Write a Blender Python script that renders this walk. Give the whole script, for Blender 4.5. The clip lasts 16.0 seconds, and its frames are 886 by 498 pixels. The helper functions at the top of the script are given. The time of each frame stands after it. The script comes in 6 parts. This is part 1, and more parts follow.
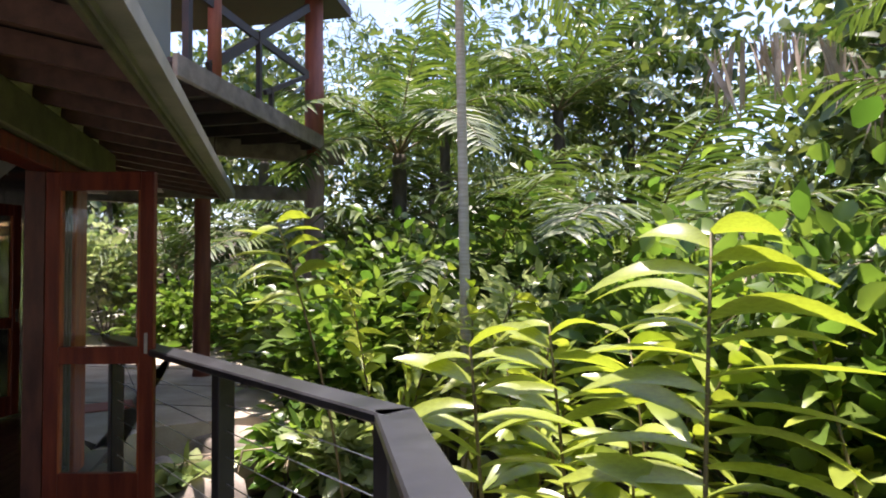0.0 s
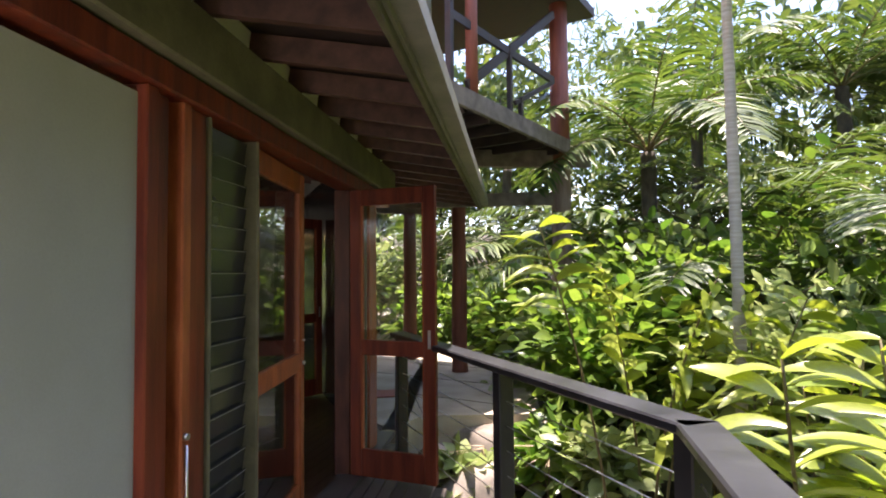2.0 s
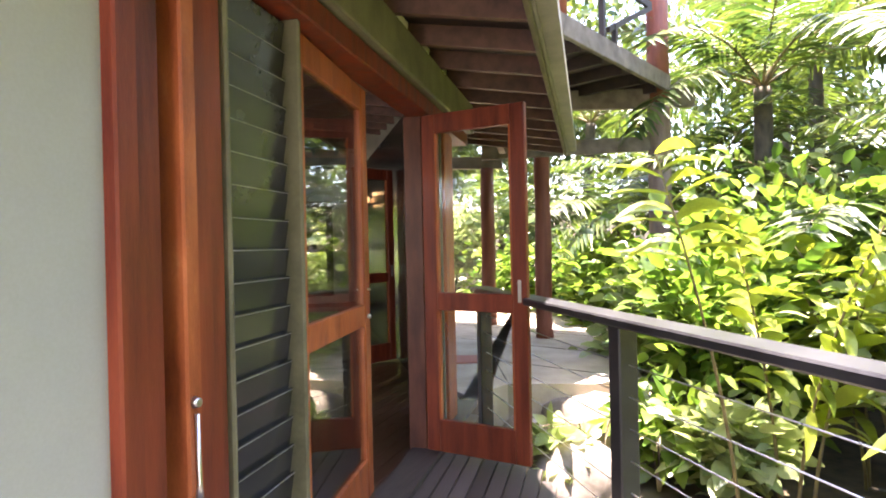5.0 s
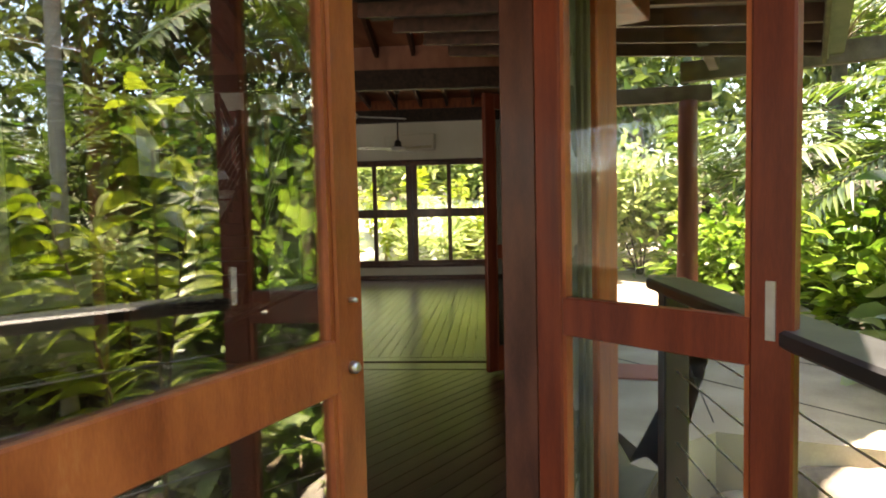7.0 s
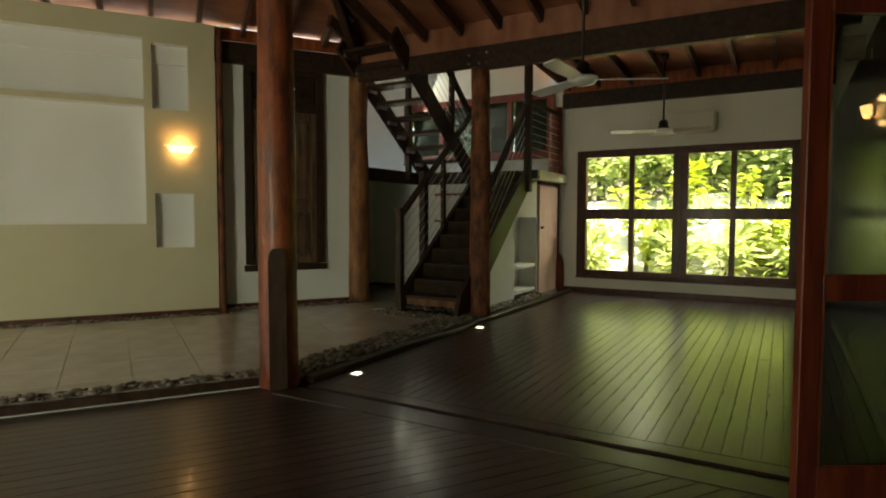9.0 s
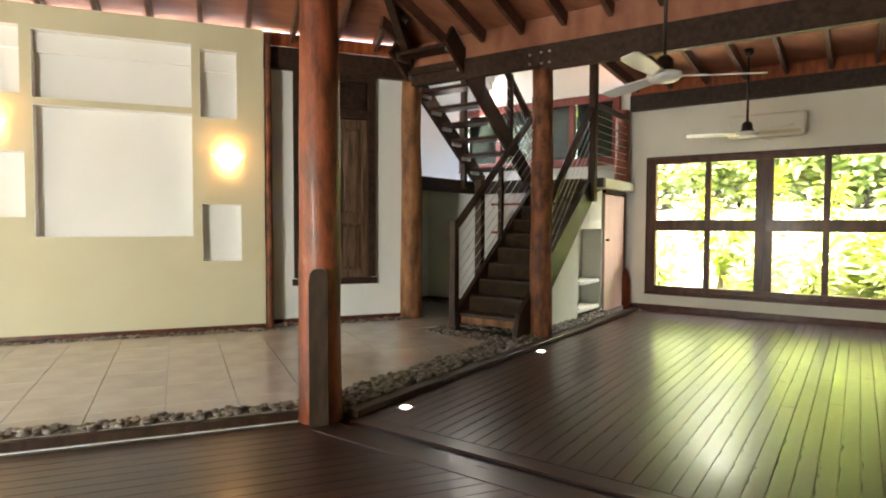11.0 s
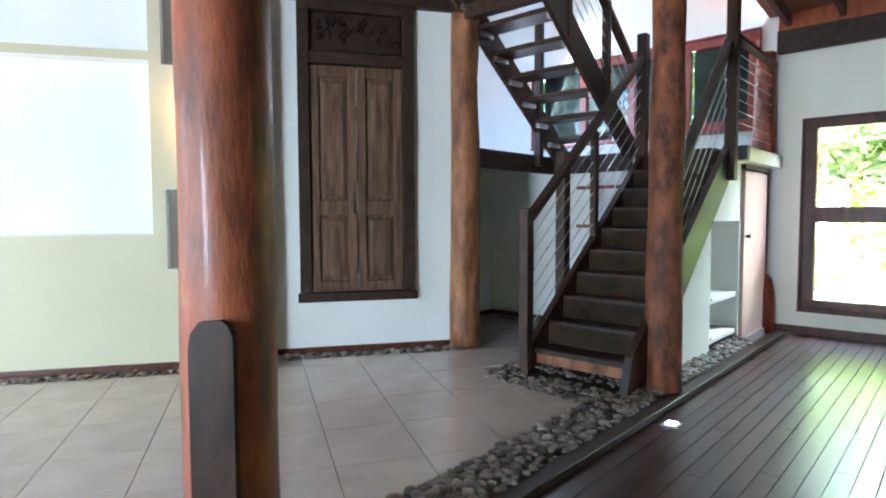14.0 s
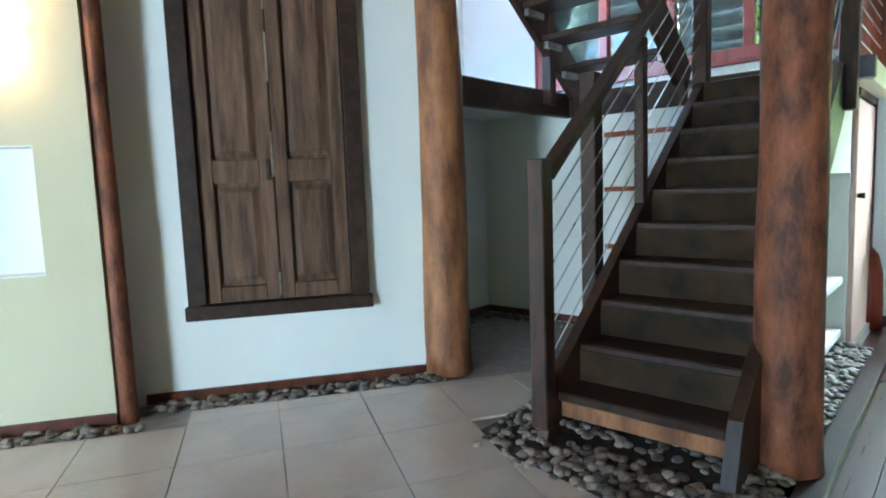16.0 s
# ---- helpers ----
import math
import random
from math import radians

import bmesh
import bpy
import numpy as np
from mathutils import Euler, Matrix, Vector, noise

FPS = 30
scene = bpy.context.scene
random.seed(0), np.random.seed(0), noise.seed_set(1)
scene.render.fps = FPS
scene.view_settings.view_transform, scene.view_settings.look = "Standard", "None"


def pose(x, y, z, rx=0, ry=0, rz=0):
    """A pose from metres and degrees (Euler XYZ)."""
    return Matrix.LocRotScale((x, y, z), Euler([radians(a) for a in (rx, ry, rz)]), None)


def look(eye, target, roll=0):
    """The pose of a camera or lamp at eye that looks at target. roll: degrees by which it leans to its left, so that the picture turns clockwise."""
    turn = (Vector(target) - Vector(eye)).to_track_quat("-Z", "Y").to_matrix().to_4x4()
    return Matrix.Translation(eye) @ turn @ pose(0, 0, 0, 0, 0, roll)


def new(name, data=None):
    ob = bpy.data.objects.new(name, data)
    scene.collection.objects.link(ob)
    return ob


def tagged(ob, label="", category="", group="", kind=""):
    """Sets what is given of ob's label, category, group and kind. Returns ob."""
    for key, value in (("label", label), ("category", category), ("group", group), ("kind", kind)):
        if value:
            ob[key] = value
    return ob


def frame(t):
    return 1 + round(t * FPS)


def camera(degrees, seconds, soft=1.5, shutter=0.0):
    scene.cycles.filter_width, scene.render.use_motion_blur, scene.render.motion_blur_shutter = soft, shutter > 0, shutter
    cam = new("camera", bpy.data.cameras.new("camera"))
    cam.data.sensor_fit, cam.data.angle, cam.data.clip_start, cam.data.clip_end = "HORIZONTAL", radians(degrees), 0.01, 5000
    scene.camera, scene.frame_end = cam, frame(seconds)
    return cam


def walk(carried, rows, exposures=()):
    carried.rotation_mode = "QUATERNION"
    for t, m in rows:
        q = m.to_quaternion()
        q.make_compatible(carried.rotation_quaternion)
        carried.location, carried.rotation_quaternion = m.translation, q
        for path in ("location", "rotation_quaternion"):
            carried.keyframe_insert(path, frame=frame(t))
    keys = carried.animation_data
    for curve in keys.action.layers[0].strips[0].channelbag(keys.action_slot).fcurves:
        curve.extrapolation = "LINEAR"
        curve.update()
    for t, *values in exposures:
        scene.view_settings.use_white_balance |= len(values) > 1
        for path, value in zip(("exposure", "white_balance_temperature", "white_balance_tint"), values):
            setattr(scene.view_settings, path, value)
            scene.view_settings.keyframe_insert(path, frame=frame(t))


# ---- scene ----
cam = camera(74.0, 16.0, soft=1.95)
PATH = [
    (0, (0.596, -0.704, 1.51), (0.934, 1.266, 1.574), -0.4),
    (0.5, (0.552, -0.701, 1.512), (0.682, 1.293, 1.582), -0.5),
    (1, (0.52, -0.71, 1.513), (0.452, 1.287, 1.59), -0.5),
    (1.5, (0.456, -0.73, 1.514), (0.208, 1.252, 1.605), -0.4),
    (2, (0.392, -0.736, 1.513), (-0.051, 1.212, 1.595), -0.5),
    (2.5, (0.361, -0.757, 1.5), (-0.232, 1.152, 1.575), -0.3),
    (3, (0.333, -0.73, 1.467), (-0.351, 1.149, 1.492), -0.3),
    (5.3, (0.078, 0.183, 1.297), (-0.613, 2.06, 1.286), -1.4),
    (5.5, (0.041, 0.359, 1.283), (-0.687, 2.222, 1.274), -1.1),
    (6, (-0.113, 0.874, 1.266), (-0.987, 2.673, 1.233), -2.0),
    (6.5, (-0.229, 1.348, 1.278), (-1.312, 3.028, 1.2), -1.3),
    (7, (-0.4, 1.867, 1.27), (-1.64, 3.433, 1.154), -1.3),
    (7.5, (-0.587, 2.307, 1.262), (-2.054, 3.658, 1.118), -0.7),
    (8, (-0.8, 2.665, 1.215), (-2.421, 3.831, 1.099), -0.1),
    (8.5, (-1.145, 3.065, 1.23), (-2.875, 4.061, 1.12), 0.1),
    (10.8, (-1.941, 3.501, 1.342), (-3.804, 4.224, 1.259), 0.1),
    (11, (-1.941, 3.477, 1.328), (-3.81, 4.184, 1.242), 0.2),
    (11.5, (-1.986, 3.485, 1.317), (-3.875, 4.128, 1.184), 0.4),
    (12, (-2.241, 3.553, 1.29), (-4.143, 4.153, 1.135), 0.7),
    (12.5, (-2.639, 3.669, 1.292), (-4.551, 4.248, 1.195), 0.3),
    (13, (-3.097, 3.867, 1.307), (-5.038, 4.339, 1.219), -0.0),
    (13.5, (-3.561, 4.076, 1.323), (-5.488, 4.602, 1.236), -0.2),
    (14, (-4.064, 4.3, 1.322), (-6.002, 4.784, 1.208), -0.2),
    (14.5, (-4.531, 4.458, 1.319), (-6.47, 4.929, 1.177), -0.8),
    (15, (-4.995, 4.626, 1.319), (-6.927, 5.12, 1.17), -2.2),
    (15.5, (-5.388, 4.781, 1.292), (-7.316, 5.281, 1.113), -1.5),
    (16, (-5.843, 4.958, 1.263), (-7.775, 5.435, 1.054), -2.1),
]
walk(cam, [(t, look(eye, target, roll)) for t, eye, target, roll in PATH],
     exposures=[(0, 1.6, 6500, 26), (1.5, 1.75, 6600, 26), (2.5, 2.55, 6800, 28), (3, 3.1, 6900, 30), (5.5, 3.65, 6900, 28), (6.5, 3.4, 7500, 22), (7.5, 2.8, 8800, 8), (8, 2.3, 9600, 4), (8.7, 2.9, 9000, 2), (10.8, 4.9, 7500, 16), (12, 5.1, 6800, 14), (13, 5.3, 5700, 14), (16, 5.65, 5050, 2)])

# ---- light ----
world = bpy.data.worlds.new("World")
scene.world = world
world.use_nodes = True
wn = world.node_tree
sky = wn.nodes.new("ShaderNodeTexSky")
sky.sky_type = "NISHITA"
sky.sun_disc = False
SUN_DIR = Vector((0.06, 0.12, 0.99)).normalized()
sky.sun_elevation = math.asin(SUN_DIR.z)
sky.sun_rotation = math.atan2(SUN_DIR.x, SUN_DIR.y)
wn.links.new(sky.outputs[0], wn.nodes["Background"].inputs[0])
wn.nodes["Background"].inputs[1].default_value = 0.15
sun = new("sun", bpy.data.lights.new("sun", "SUN"))
sun.data.energy, sun.data.angle, sun.data.color = 5.0, radians(0.55), (1.0, 0.95, 0.86)
sun.matrix_world = look(SUN_DIR * 60, (0, 0, 0))

# added daylight lamps: unseen sources behind the camera, sky at wide and mezzanine windows
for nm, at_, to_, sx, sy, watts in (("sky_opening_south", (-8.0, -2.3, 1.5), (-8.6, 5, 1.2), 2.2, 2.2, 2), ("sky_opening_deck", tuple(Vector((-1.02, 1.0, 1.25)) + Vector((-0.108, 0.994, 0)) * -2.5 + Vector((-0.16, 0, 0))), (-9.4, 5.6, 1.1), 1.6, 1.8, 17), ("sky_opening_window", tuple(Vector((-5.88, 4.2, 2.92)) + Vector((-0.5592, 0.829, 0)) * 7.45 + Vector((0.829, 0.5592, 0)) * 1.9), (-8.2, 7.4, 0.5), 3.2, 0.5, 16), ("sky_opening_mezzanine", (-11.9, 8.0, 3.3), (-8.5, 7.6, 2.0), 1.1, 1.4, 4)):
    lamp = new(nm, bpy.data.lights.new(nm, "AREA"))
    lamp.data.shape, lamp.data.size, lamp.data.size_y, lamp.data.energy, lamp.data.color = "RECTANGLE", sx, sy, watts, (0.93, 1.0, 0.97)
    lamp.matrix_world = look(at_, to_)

# ---- materials ----
def mat(name, c1, c2, scale=6.0, rough=0.5, bump=0.15, stretch=(1, 1, 1), metal=0.0, vary=0.12, fine=60.0, c3=None, coat=0.0, island=False, detail=6.0, spec=0.5):
    """Two-scale procedural surface: broad tone, fine grain, per-piece variation."""
    m = bpy.data.materials.new(name)
    m.use_nodes = True
    n, l = m.node_tree.nodes, m.node_tree.links
    b = n["Principled BSDF"]
    tc = n.new("ShaderNodeTexCoord")
    mp = n.new("ShaderNodeMapping")
    mp.inputs["Scale"].default_value = stretch
    l.new(tc.outputs["Object"], mp.inputs[0])
    n1 = n.new("ShaderNodeTexNoise")
    n1.inputs["Scale"].default_value, n1.inputs["Detail"].default_value = scale, detail
    l.new(mp.outputs[0], n1.inputs[0])
    n2 = n.new("ShaderNodeTexNoise")
    n2.inputs["Scale"].default_value, n2.inputs["Detail"].default_value = fine, 4
    l.new(mp.outputs[0], n2.inputs[0])
    ramp = n.new("ShaderNodeValToRGB")
    ramp.color_ramp.elements[0].color, ramp.color_ramp.elements[1].color = (*c1, 1), (*c2, 1)
    ramp.color_ramp.elements[0].position, ramp.color_ramp.elements[1].position = 0.32, 0.68
    if c3:
        e = ramp.color_ramp.elements.new(0.8)
        e.color = (*c3, 1)
    add = n.new("ShaderNodeMath")
    add.operation = "MULTIPLY_ADD"
    add.inputs[1].default_value = 0.25
    l.new(n2.outputs[0], add.inputs[0])
    sub = n.new("ShaderNodeMath")
    sub.operation = "ADD"
    sub.inputs[1].default_value = -0.125
    l.new(n1.outputs[0], sub.inputs[0])
    l.new(sub.outputs[0], add.inputs[2])
    l.new(add.outputs[0], ramp.inputs[0])
    hsv = n.new("ShaderNodeHueSaturation")
    l.new(ramp.outputs[0], hsv.inputs["Color"])
    if island:
        src = n.new("ShaderNodeNewGeometry").outputs["Random Per Island"]
    else:
        src = n.new("ShaderNodeObjectInfo").outputs["Random"]
    mr = n.new("ShaderNodeMapRange")
    mr.inputs["To Min"].default_value, mr.inputs["To Max"].default_value = 1 - vary, 1 + vary
    l.new(src, mr.inputs[0])
    l.new(mr.outputs[0], hsv.inputs["Value"])
    l.new(hsv.outputs[0], b.inputs["Base Color"])
    rr = n.new("ShaderNodeMapRange")
    rr.inputs["To Min"].default_value, rr.inputs["To Max"].default_value = max(rough - 0.1, 0.03), min(rough + 0.12, 1)
    l.new(n1.outputs[0], rr.inputs[0])
    l.new(rr.outputs[0], b.inputs["Roughness"])
    b.inputs["Metallic"].default_value = metal
    b.inputs["Specular IOR Level"].default_value = spec
    b.inputs["Coat Weight"].default_value = coat
    b.inputs["Coat Roughness"].default_value = 0.12
    if bump:
        bp = n.new("ShaderNodeBump")
        bp.inputs["Strength"].default_value, bp.inputs["Distance"].default_value = bump, 0.01
        l.new(add.outputs[0], bp.inputs["Height"])
        l.new(bp.outputs[0], b.inputs["Normal"])
    return m


def leafmat(name, c1, c2, trans=0.35, rough=0.35):
    m = bpy.data.materials.new(name)
    m.use_nodes = True
    n, l = m.node_tree.nodes, m.node_tree.links
    b = n["Principled BSDF"]
    geo = n.new("ShaderNodeNewGeometry")
    ramp = n.new("ShaderNodeValToRGB")
    ramp.color_ramp.elements[0].color, ramp.color_ramp.elements[1].color = (*c1, 1), (*c2, 1)
    l.new(geo.outputs["Random Per Island"], ramp.inputs[0])
    nz = n.new("ShaderNodeTexNoise")
    nz.inputs["Scale"].default_value = 14
    mx = n.new("ShaderNodeMixRGB")
    mx.blend_type = "MULTIPLY"
    mx.inputs[0].default_value = 0.5
    l.new(ramp.outputs[0], mx.inputs[1])
    l.new(nz.outputs[0], mx.inputs[2])
    gain = n.new("ShaderNodeHueSaturation")
    gain.inputs["Value"].default_value = 1.35
    l.new(mx.outputs[0], gain.inputs["Color"])
    l.new(gain.outputs[0], b.inputs["Base Color"])
    b.inputs["Roughness"].default_value = rough
    tr = n.new("ShaderNodeBsdfTranslucent")
    tint = n.new("ShaderNodeHueSaturation")
    tint.inputs["Value"].default_value, tint.inputs["Saturation"].default_value = 1.9, 1.1
    l.new(gain.outputs[0], tint.inputs["Color"])
    l.new(tint.outputs[0], tr.inputs[0])
    ms = n.new("ShaderNodeMixShader")
    ms.inputs[0].default_value = trans
    l.new(b.outputs[0], ms.inputs[1])
    l.new(tr.outputs[0], ms.inputs[2])
    l.new(ms.outputs[0], n["Material Output"].inputs[0])
    return m


def glassmat(name, color, r0=0.025, rough=0.0):
    m = bpy.data.materials.new(name)
    m.use_nodes = True
    n, l = m.node_tree.nodes, m.node_tree.links
    n.remove(n["Principled BSDF"])
    t, g, f, x = n.new("ShaderNodeBsdfTransparent"), n.new("ShaderNodeBsdfGlossy"), n.new("ShaderNodeLayerWeight"), n.new("ShaderNodeMixShader")
    pw, ma = n.new("ShaderNodeMath"), n.new("ShaderNodeMath")
    t.inputs[0].default_value = (*color, 1)
    g.inputs["Roughness"].default_value = rough
    f.inputs[0].default_value = 0.5
    pw.operation, ma.operation = "POWER", "MULTIPLY_ADD"
    pw.inputs[1].default_value, ma.inputs[1].default_value, ma.inputs[2].default_value = 5.0, 1 - r0, r0
    l.new(f.outputs["Facing"], pw.inputs[0])
    l.new(pw.outputs[0], ma.inputs[0])
    l.new(ma.outputs[0], x.inputs[0])
    l.new(t.outputs[0], x.inputs[1])
    l.new(g.outputs[0], x.inputs[2])
    l.new(x.outputs[0], n["Material Output"].inputs[0])
    return m


def glowmat(name, color, power):
    m = bpy.data.materials.new(name)
    m.use_nodes = True
    b = m.node_tree.nodes["Principled BSDF"]
    b.inputs["Base Color"].default_value = (*color, 1)
    b.inputs["Emission Color"].default_value = (*color, 1)
    b.inputs["Emission Strength"].default_value = power
    return m


M = dict(
    red=mat("red_timber", (0.08, 0.012, 0.006), (0.19, 0.035, 0.013), 3, 0.45, 0.2, (6, 6, 0.6), vary=0.1, coat=0.06, spec=0.3),
    orange=mat("varnished_timber", (0.2, 0.04, 0.012), (0.4, 0.105, 0.03), 3, 0.45, 0.25, (5, 5, 1.2), vary=0.06, coat=0.1, c3=(0.45, 0.16, 0.055), spec=0.35),
    pole=mat("oiled_log", (0.09, 0.024, 0.011), (0.34, 0.085, 0.036), 2.6, 0.5, 1.0, (4, 4, 1.3), vary=0.06, coat=0.12, c3=(0.4, 0.2, 0.1), fine=16),
    pole2=mat("honey_log", (0.11, 0.04, 0.016), (0.34, 0.145, 0.055), 2.4, 0.6, 1.0, (4, 4, 1.3), vary=0.06, c3=(0.42, 0.2, 0.08), fine=18),
    greypole=mat("weathered_log", (0.2, 0.13, 0.1), (0.34, 0.25, 0.2), 2.5, 0.8, 0.6, (5, 5, 0.7), vary=0.05),
    greybeam=mat("weathered_beam", (0.12, 0.095, 0.07), (0.24, 0.2, 0.155), 3, 0.8, 0.4, (2, 2, 2), vary=0.05),
    paintpole=mat("red_stained_log", (0.17, 0.045, 0.025), (0.28, 0.09, 0.05), 2.5, 0.6, 0.5, (5, 5, 0.7), vary=0.06),
    floor=mat("dark_floorboard", (0.022, 0.011, 0.008), (0.06, 0.026, 0.018), 4, 0.3, 0.1, (8, 0.7, 8), vary=0.28, coat=0.15),
    beam=mat("dark_beam", (0.018, 0.01, 0.007), (0.05, 0.026, 0.017), 4, 0.5, 0.25, (4, 4, 4), vary=0.15, spec=0.25),
    stair=mat("stair_timber", (0.02, 0.011, 0.007), (0.055, 0.027, 0.017), 4, 0.42, 0.2, (5, 5, 1.2), vary=0.2, spec=0.25),
    ply=mat("red_ply_ceiling", (0.22, 0.075, 0.04), (0.36, 0.15, 0.085), 2.0, 0.55, 0.1, (3, 1, 1), vary=0.1),
    greenbeam=mat("mossy_beam", (0.07, 0.065, 0.032), (0.14, 0.125, 0.065), 5, 0.75, 0.3, (1, 1, 1), vary=0.1),
    rafter=mat("brown_rafter", (0.06, 0.028, 0.018), (0.13, 0.06, 0.04), 4, 0.6, 0.2, (3, 3, 3), vary=0.15),
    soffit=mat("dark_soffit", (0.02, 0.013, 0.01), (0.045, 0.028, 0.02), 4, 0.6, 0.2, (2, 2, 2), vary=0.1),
    gutter=mat("green_gutter", (0.13, 0.13, 0.1), (0.23, 0.215, 0.17), 5, 0.5, 0.1, vary=0.05),
    roof=mat("corrugated_roof", (0.3, 0.32, 0.28), (0.45, 0.46, 0.42), 3, 0.5, 0.1, vary=0.05, metal=0.3),
    tile=mat("cream_tile", (0.5, 0.44, 0.38), (0.58, 0.52, 0.46), 3, 0.16, 0.02, vary=0.03, fine=25),
    grout=mat("grey_grout", (0.25, 0.23, 0.2), (0.34, 0.31, 0.28), 12, 0.9, 0.2),
    pebble=mat("river_pebble", (0.1, 0.085, 0.07), (0.24, 0.2, 0.16), 14, 0.45, 0.1, vary=0.6, island=True, c3=(0.34, 0.28, 0.22)),
    pebble1=mat("river_pebble_single", (0.11, 0.09, 0.075), (0.25, 0.205, 0.16), 14, 0.42, 0.1, vary=0.55, c3=(0.36, 0.31, 0.25)),
    bed=mat("pebble_bed", (0.04, 0.035, 0.03), (0.08, 0.07, 0.06), 30, 0.9, 0.4),
    olive=mat("olive_paint", (0.53, 0.49, 0.33), (0.57, 0.53, 0.37), 1.5, 0.75, 0.06, vary=0.0, fine=90),
    white=mat("white_paint", (0.74, 0.75, 0.72), (0.8, 0.8, 0.78), 1.2, 0.7, 0.05, vary=0.0, fine=90),
    cream=mat("cream_paint", (0.7, 0.68, 0.58), (0.77, 0.75, 0.66), 1.2, 0.7, 0.05, vary=0.0, fine=90),
    greywall=mat("grey_green_render", (0.27, 0.27, 0.22), (0.33, 0.33, 0.28), 1.5, 0.8, 0.1, vary=0.0, fine=120),
    carved=mat("aged_carved_wood", (0.06, 0.034, 0.022), (0.17, 0.1, 0.062), 4.5, 0.6, 0.4, (5, 5, 0.6), vary=0.14, c3=(0.24, 0.165, 0.11), spec=0.2),
    charcoal=mat("charcoal_paint", (0.018, 0.018, 0.02), (0.032, 0.032, 0.034), 5, 0.35, 0.05, vary=0.06),
    deck=mat("weathered_decking", (0.035, 0.028, 0.024), (0.085, 0.07, 0.06), 5, 0.45, 0.3, (6, 0.8, 6), vary=0.25),
    concrete=mat("weathered_concrete", (0.3, 0.245, 0.18), (0.46, 0.39, 0.3), 2.2, 0.85, 0.2, vary=0.05, fine=70),
    bouncebank=mat("pale_bounce_gravel", (0.4, 0.38, 0.3), (0.56, 0.54, 0.45), 3, 0.9, 0.5, vary=0, fine=45),
    knotty=mat("knotty_log", (0.06, 0.022, 0.013), (0.27, 0.095, 0.045), 3.2, 0.65, 1.0, (3.5, 3.5, 1.6), vary=0.06, c3=(0.36, 0.2, 0.12), fine=20, spec=0.3),
    rock=mat("granite_rock", (0.12, 0.1, 0.075), (0.33, 0.28, 0.23), 3, 0.85, 0.6, vary=0.1, fine=30),
    soil=mat("leaf_litter", (0.035, 0.028, 0.018), (0.11, 0.085, 0.05), 5, 0.95, 0.6, vary=0, fine=40, c3=(0.07, 0.09, 0.03)),
    bark=mat("pale_palm_bark", (0.36, 0.31, 0.22), (0.56, 0.5, 0.38), 4, 0.85, 0.5, (1, 1, 9), vary=0.08),
    darkbark=mat("dark_bark", (0.05, 0.04, 0.03), (0.12, 0.1, 0.07), 5, 0.9, 0.6, (2, 2, 0.7), vary=0.1),
    stem=mat("ginger_stem", (0.1, 0.07, 0.03), (0.2, 0.16, 0.06), 8, 0.5, 0.1, vary=0.1),
    steel=mat("brushed_steel", (0.5, 0.5, 0.5), (0.62, 0.62, 0.62), 20, 0.3, 0.02, metal=1.0, vary=0.05),
    fanwhite=mat("white_enamel", (0.6, 0.6, 0.58), (0.68, 0.68, 0.66), 4, 0.35, 0.0, vary=0.03),
    bronze=mat("dark_bronze", (0.04, 0.03, 0.025), (0.07, 0.055, 0.045), 8, 0.35, 0.03, metal=0.7, vary=0.05),
    pinkdoor=mat("pale_timber_door", (0.6, 0.4, 0.34), (0.68, 0.48, 0.41), 3, 0.5, 0.06, (5, 5, 0.6), vary=0.04),
    winred=mat("red_window_timber", (0.17, 0.03, 0.025), (0.27, 0.055, 0.045), 3, 0.35, 0.1, (4, 4, 1), vary=0.08, coat=0.2),
    wintimber=mat("dark_window_timber", (0.05, 0.017, 0.011), (0.11, 0.037, 0.022), 3, 0.35, 0.15, (4, 4, 1), vary=0.1, coat=0.05, spec=0.25),
    screen=mat("grey_louvre_glass", (0.022, 0.022, 0.021), (0.038, 0.037, 0.035), 3, 0.22, 0.02, vary=0.06),
    blind=mat("louvre_blade", (0.5, 0.52, 0.5), (0.6, 0.62, 0.6), 4, 0.3, 0.0, vary=0.08),
    greyblade=mat("grey_louvre_blade", (0.12, 0.15, 0.13), (0.2, 0.23, 0.2), 4, 0.25, 0.0, vary=0.2),
    film=mat("film_panel", (0.075, 0.08, 0.062), (0.11, 0.115, 0.09), 3, 0.28, 0.02, vary=0.0),
    worn=mat("worn_bare_wood", (0.14, 0.1, 0.075), (0.27, 0.21, 0.165), 14, 0.8, 0.3, (3, 3, 1), vary=0.05),
    edgeglint=mat("pale_edge_glint", (0.17, 0.16, 0.13), (0.22, 0.21, 0.17), 6, 0.5, 0.0, vary=0.0),
    riser=mat("brown_riser", (0.013, 0.009, 0.006), (0.05, 0.029, 0.013), 4, 0.65, 0.3, (2, 2, 2), vary=0.25, spec=0.15),
    tape=mat("white_edge_tape", (0.6, 0.6, 0.57), (0.72, 0.72, 0.7), 20, 0.6, 0.1, vary=0.02),
    doormat=mat("red_door_mat", (0.32, 0.1, 0.07), (0.42, 0.16, 0.12), 60, 0.95, 0.4, vary=0.0),
    dry=mat("dry_frond", (0.26, 0.19, 0.12), (0.46, 0.37, 0.26), 8, 0.85, 0.2, vary=0.15),
    glass=glassmat("clear_glass", (0.96, 0.97, 0.96)),
    tint=glassmat("tinted_glass", (0.55, 0.57, 0.55)),
    doorglass=glassmat("film_glass", (0.7, 0.72, 0.69), 0.24),
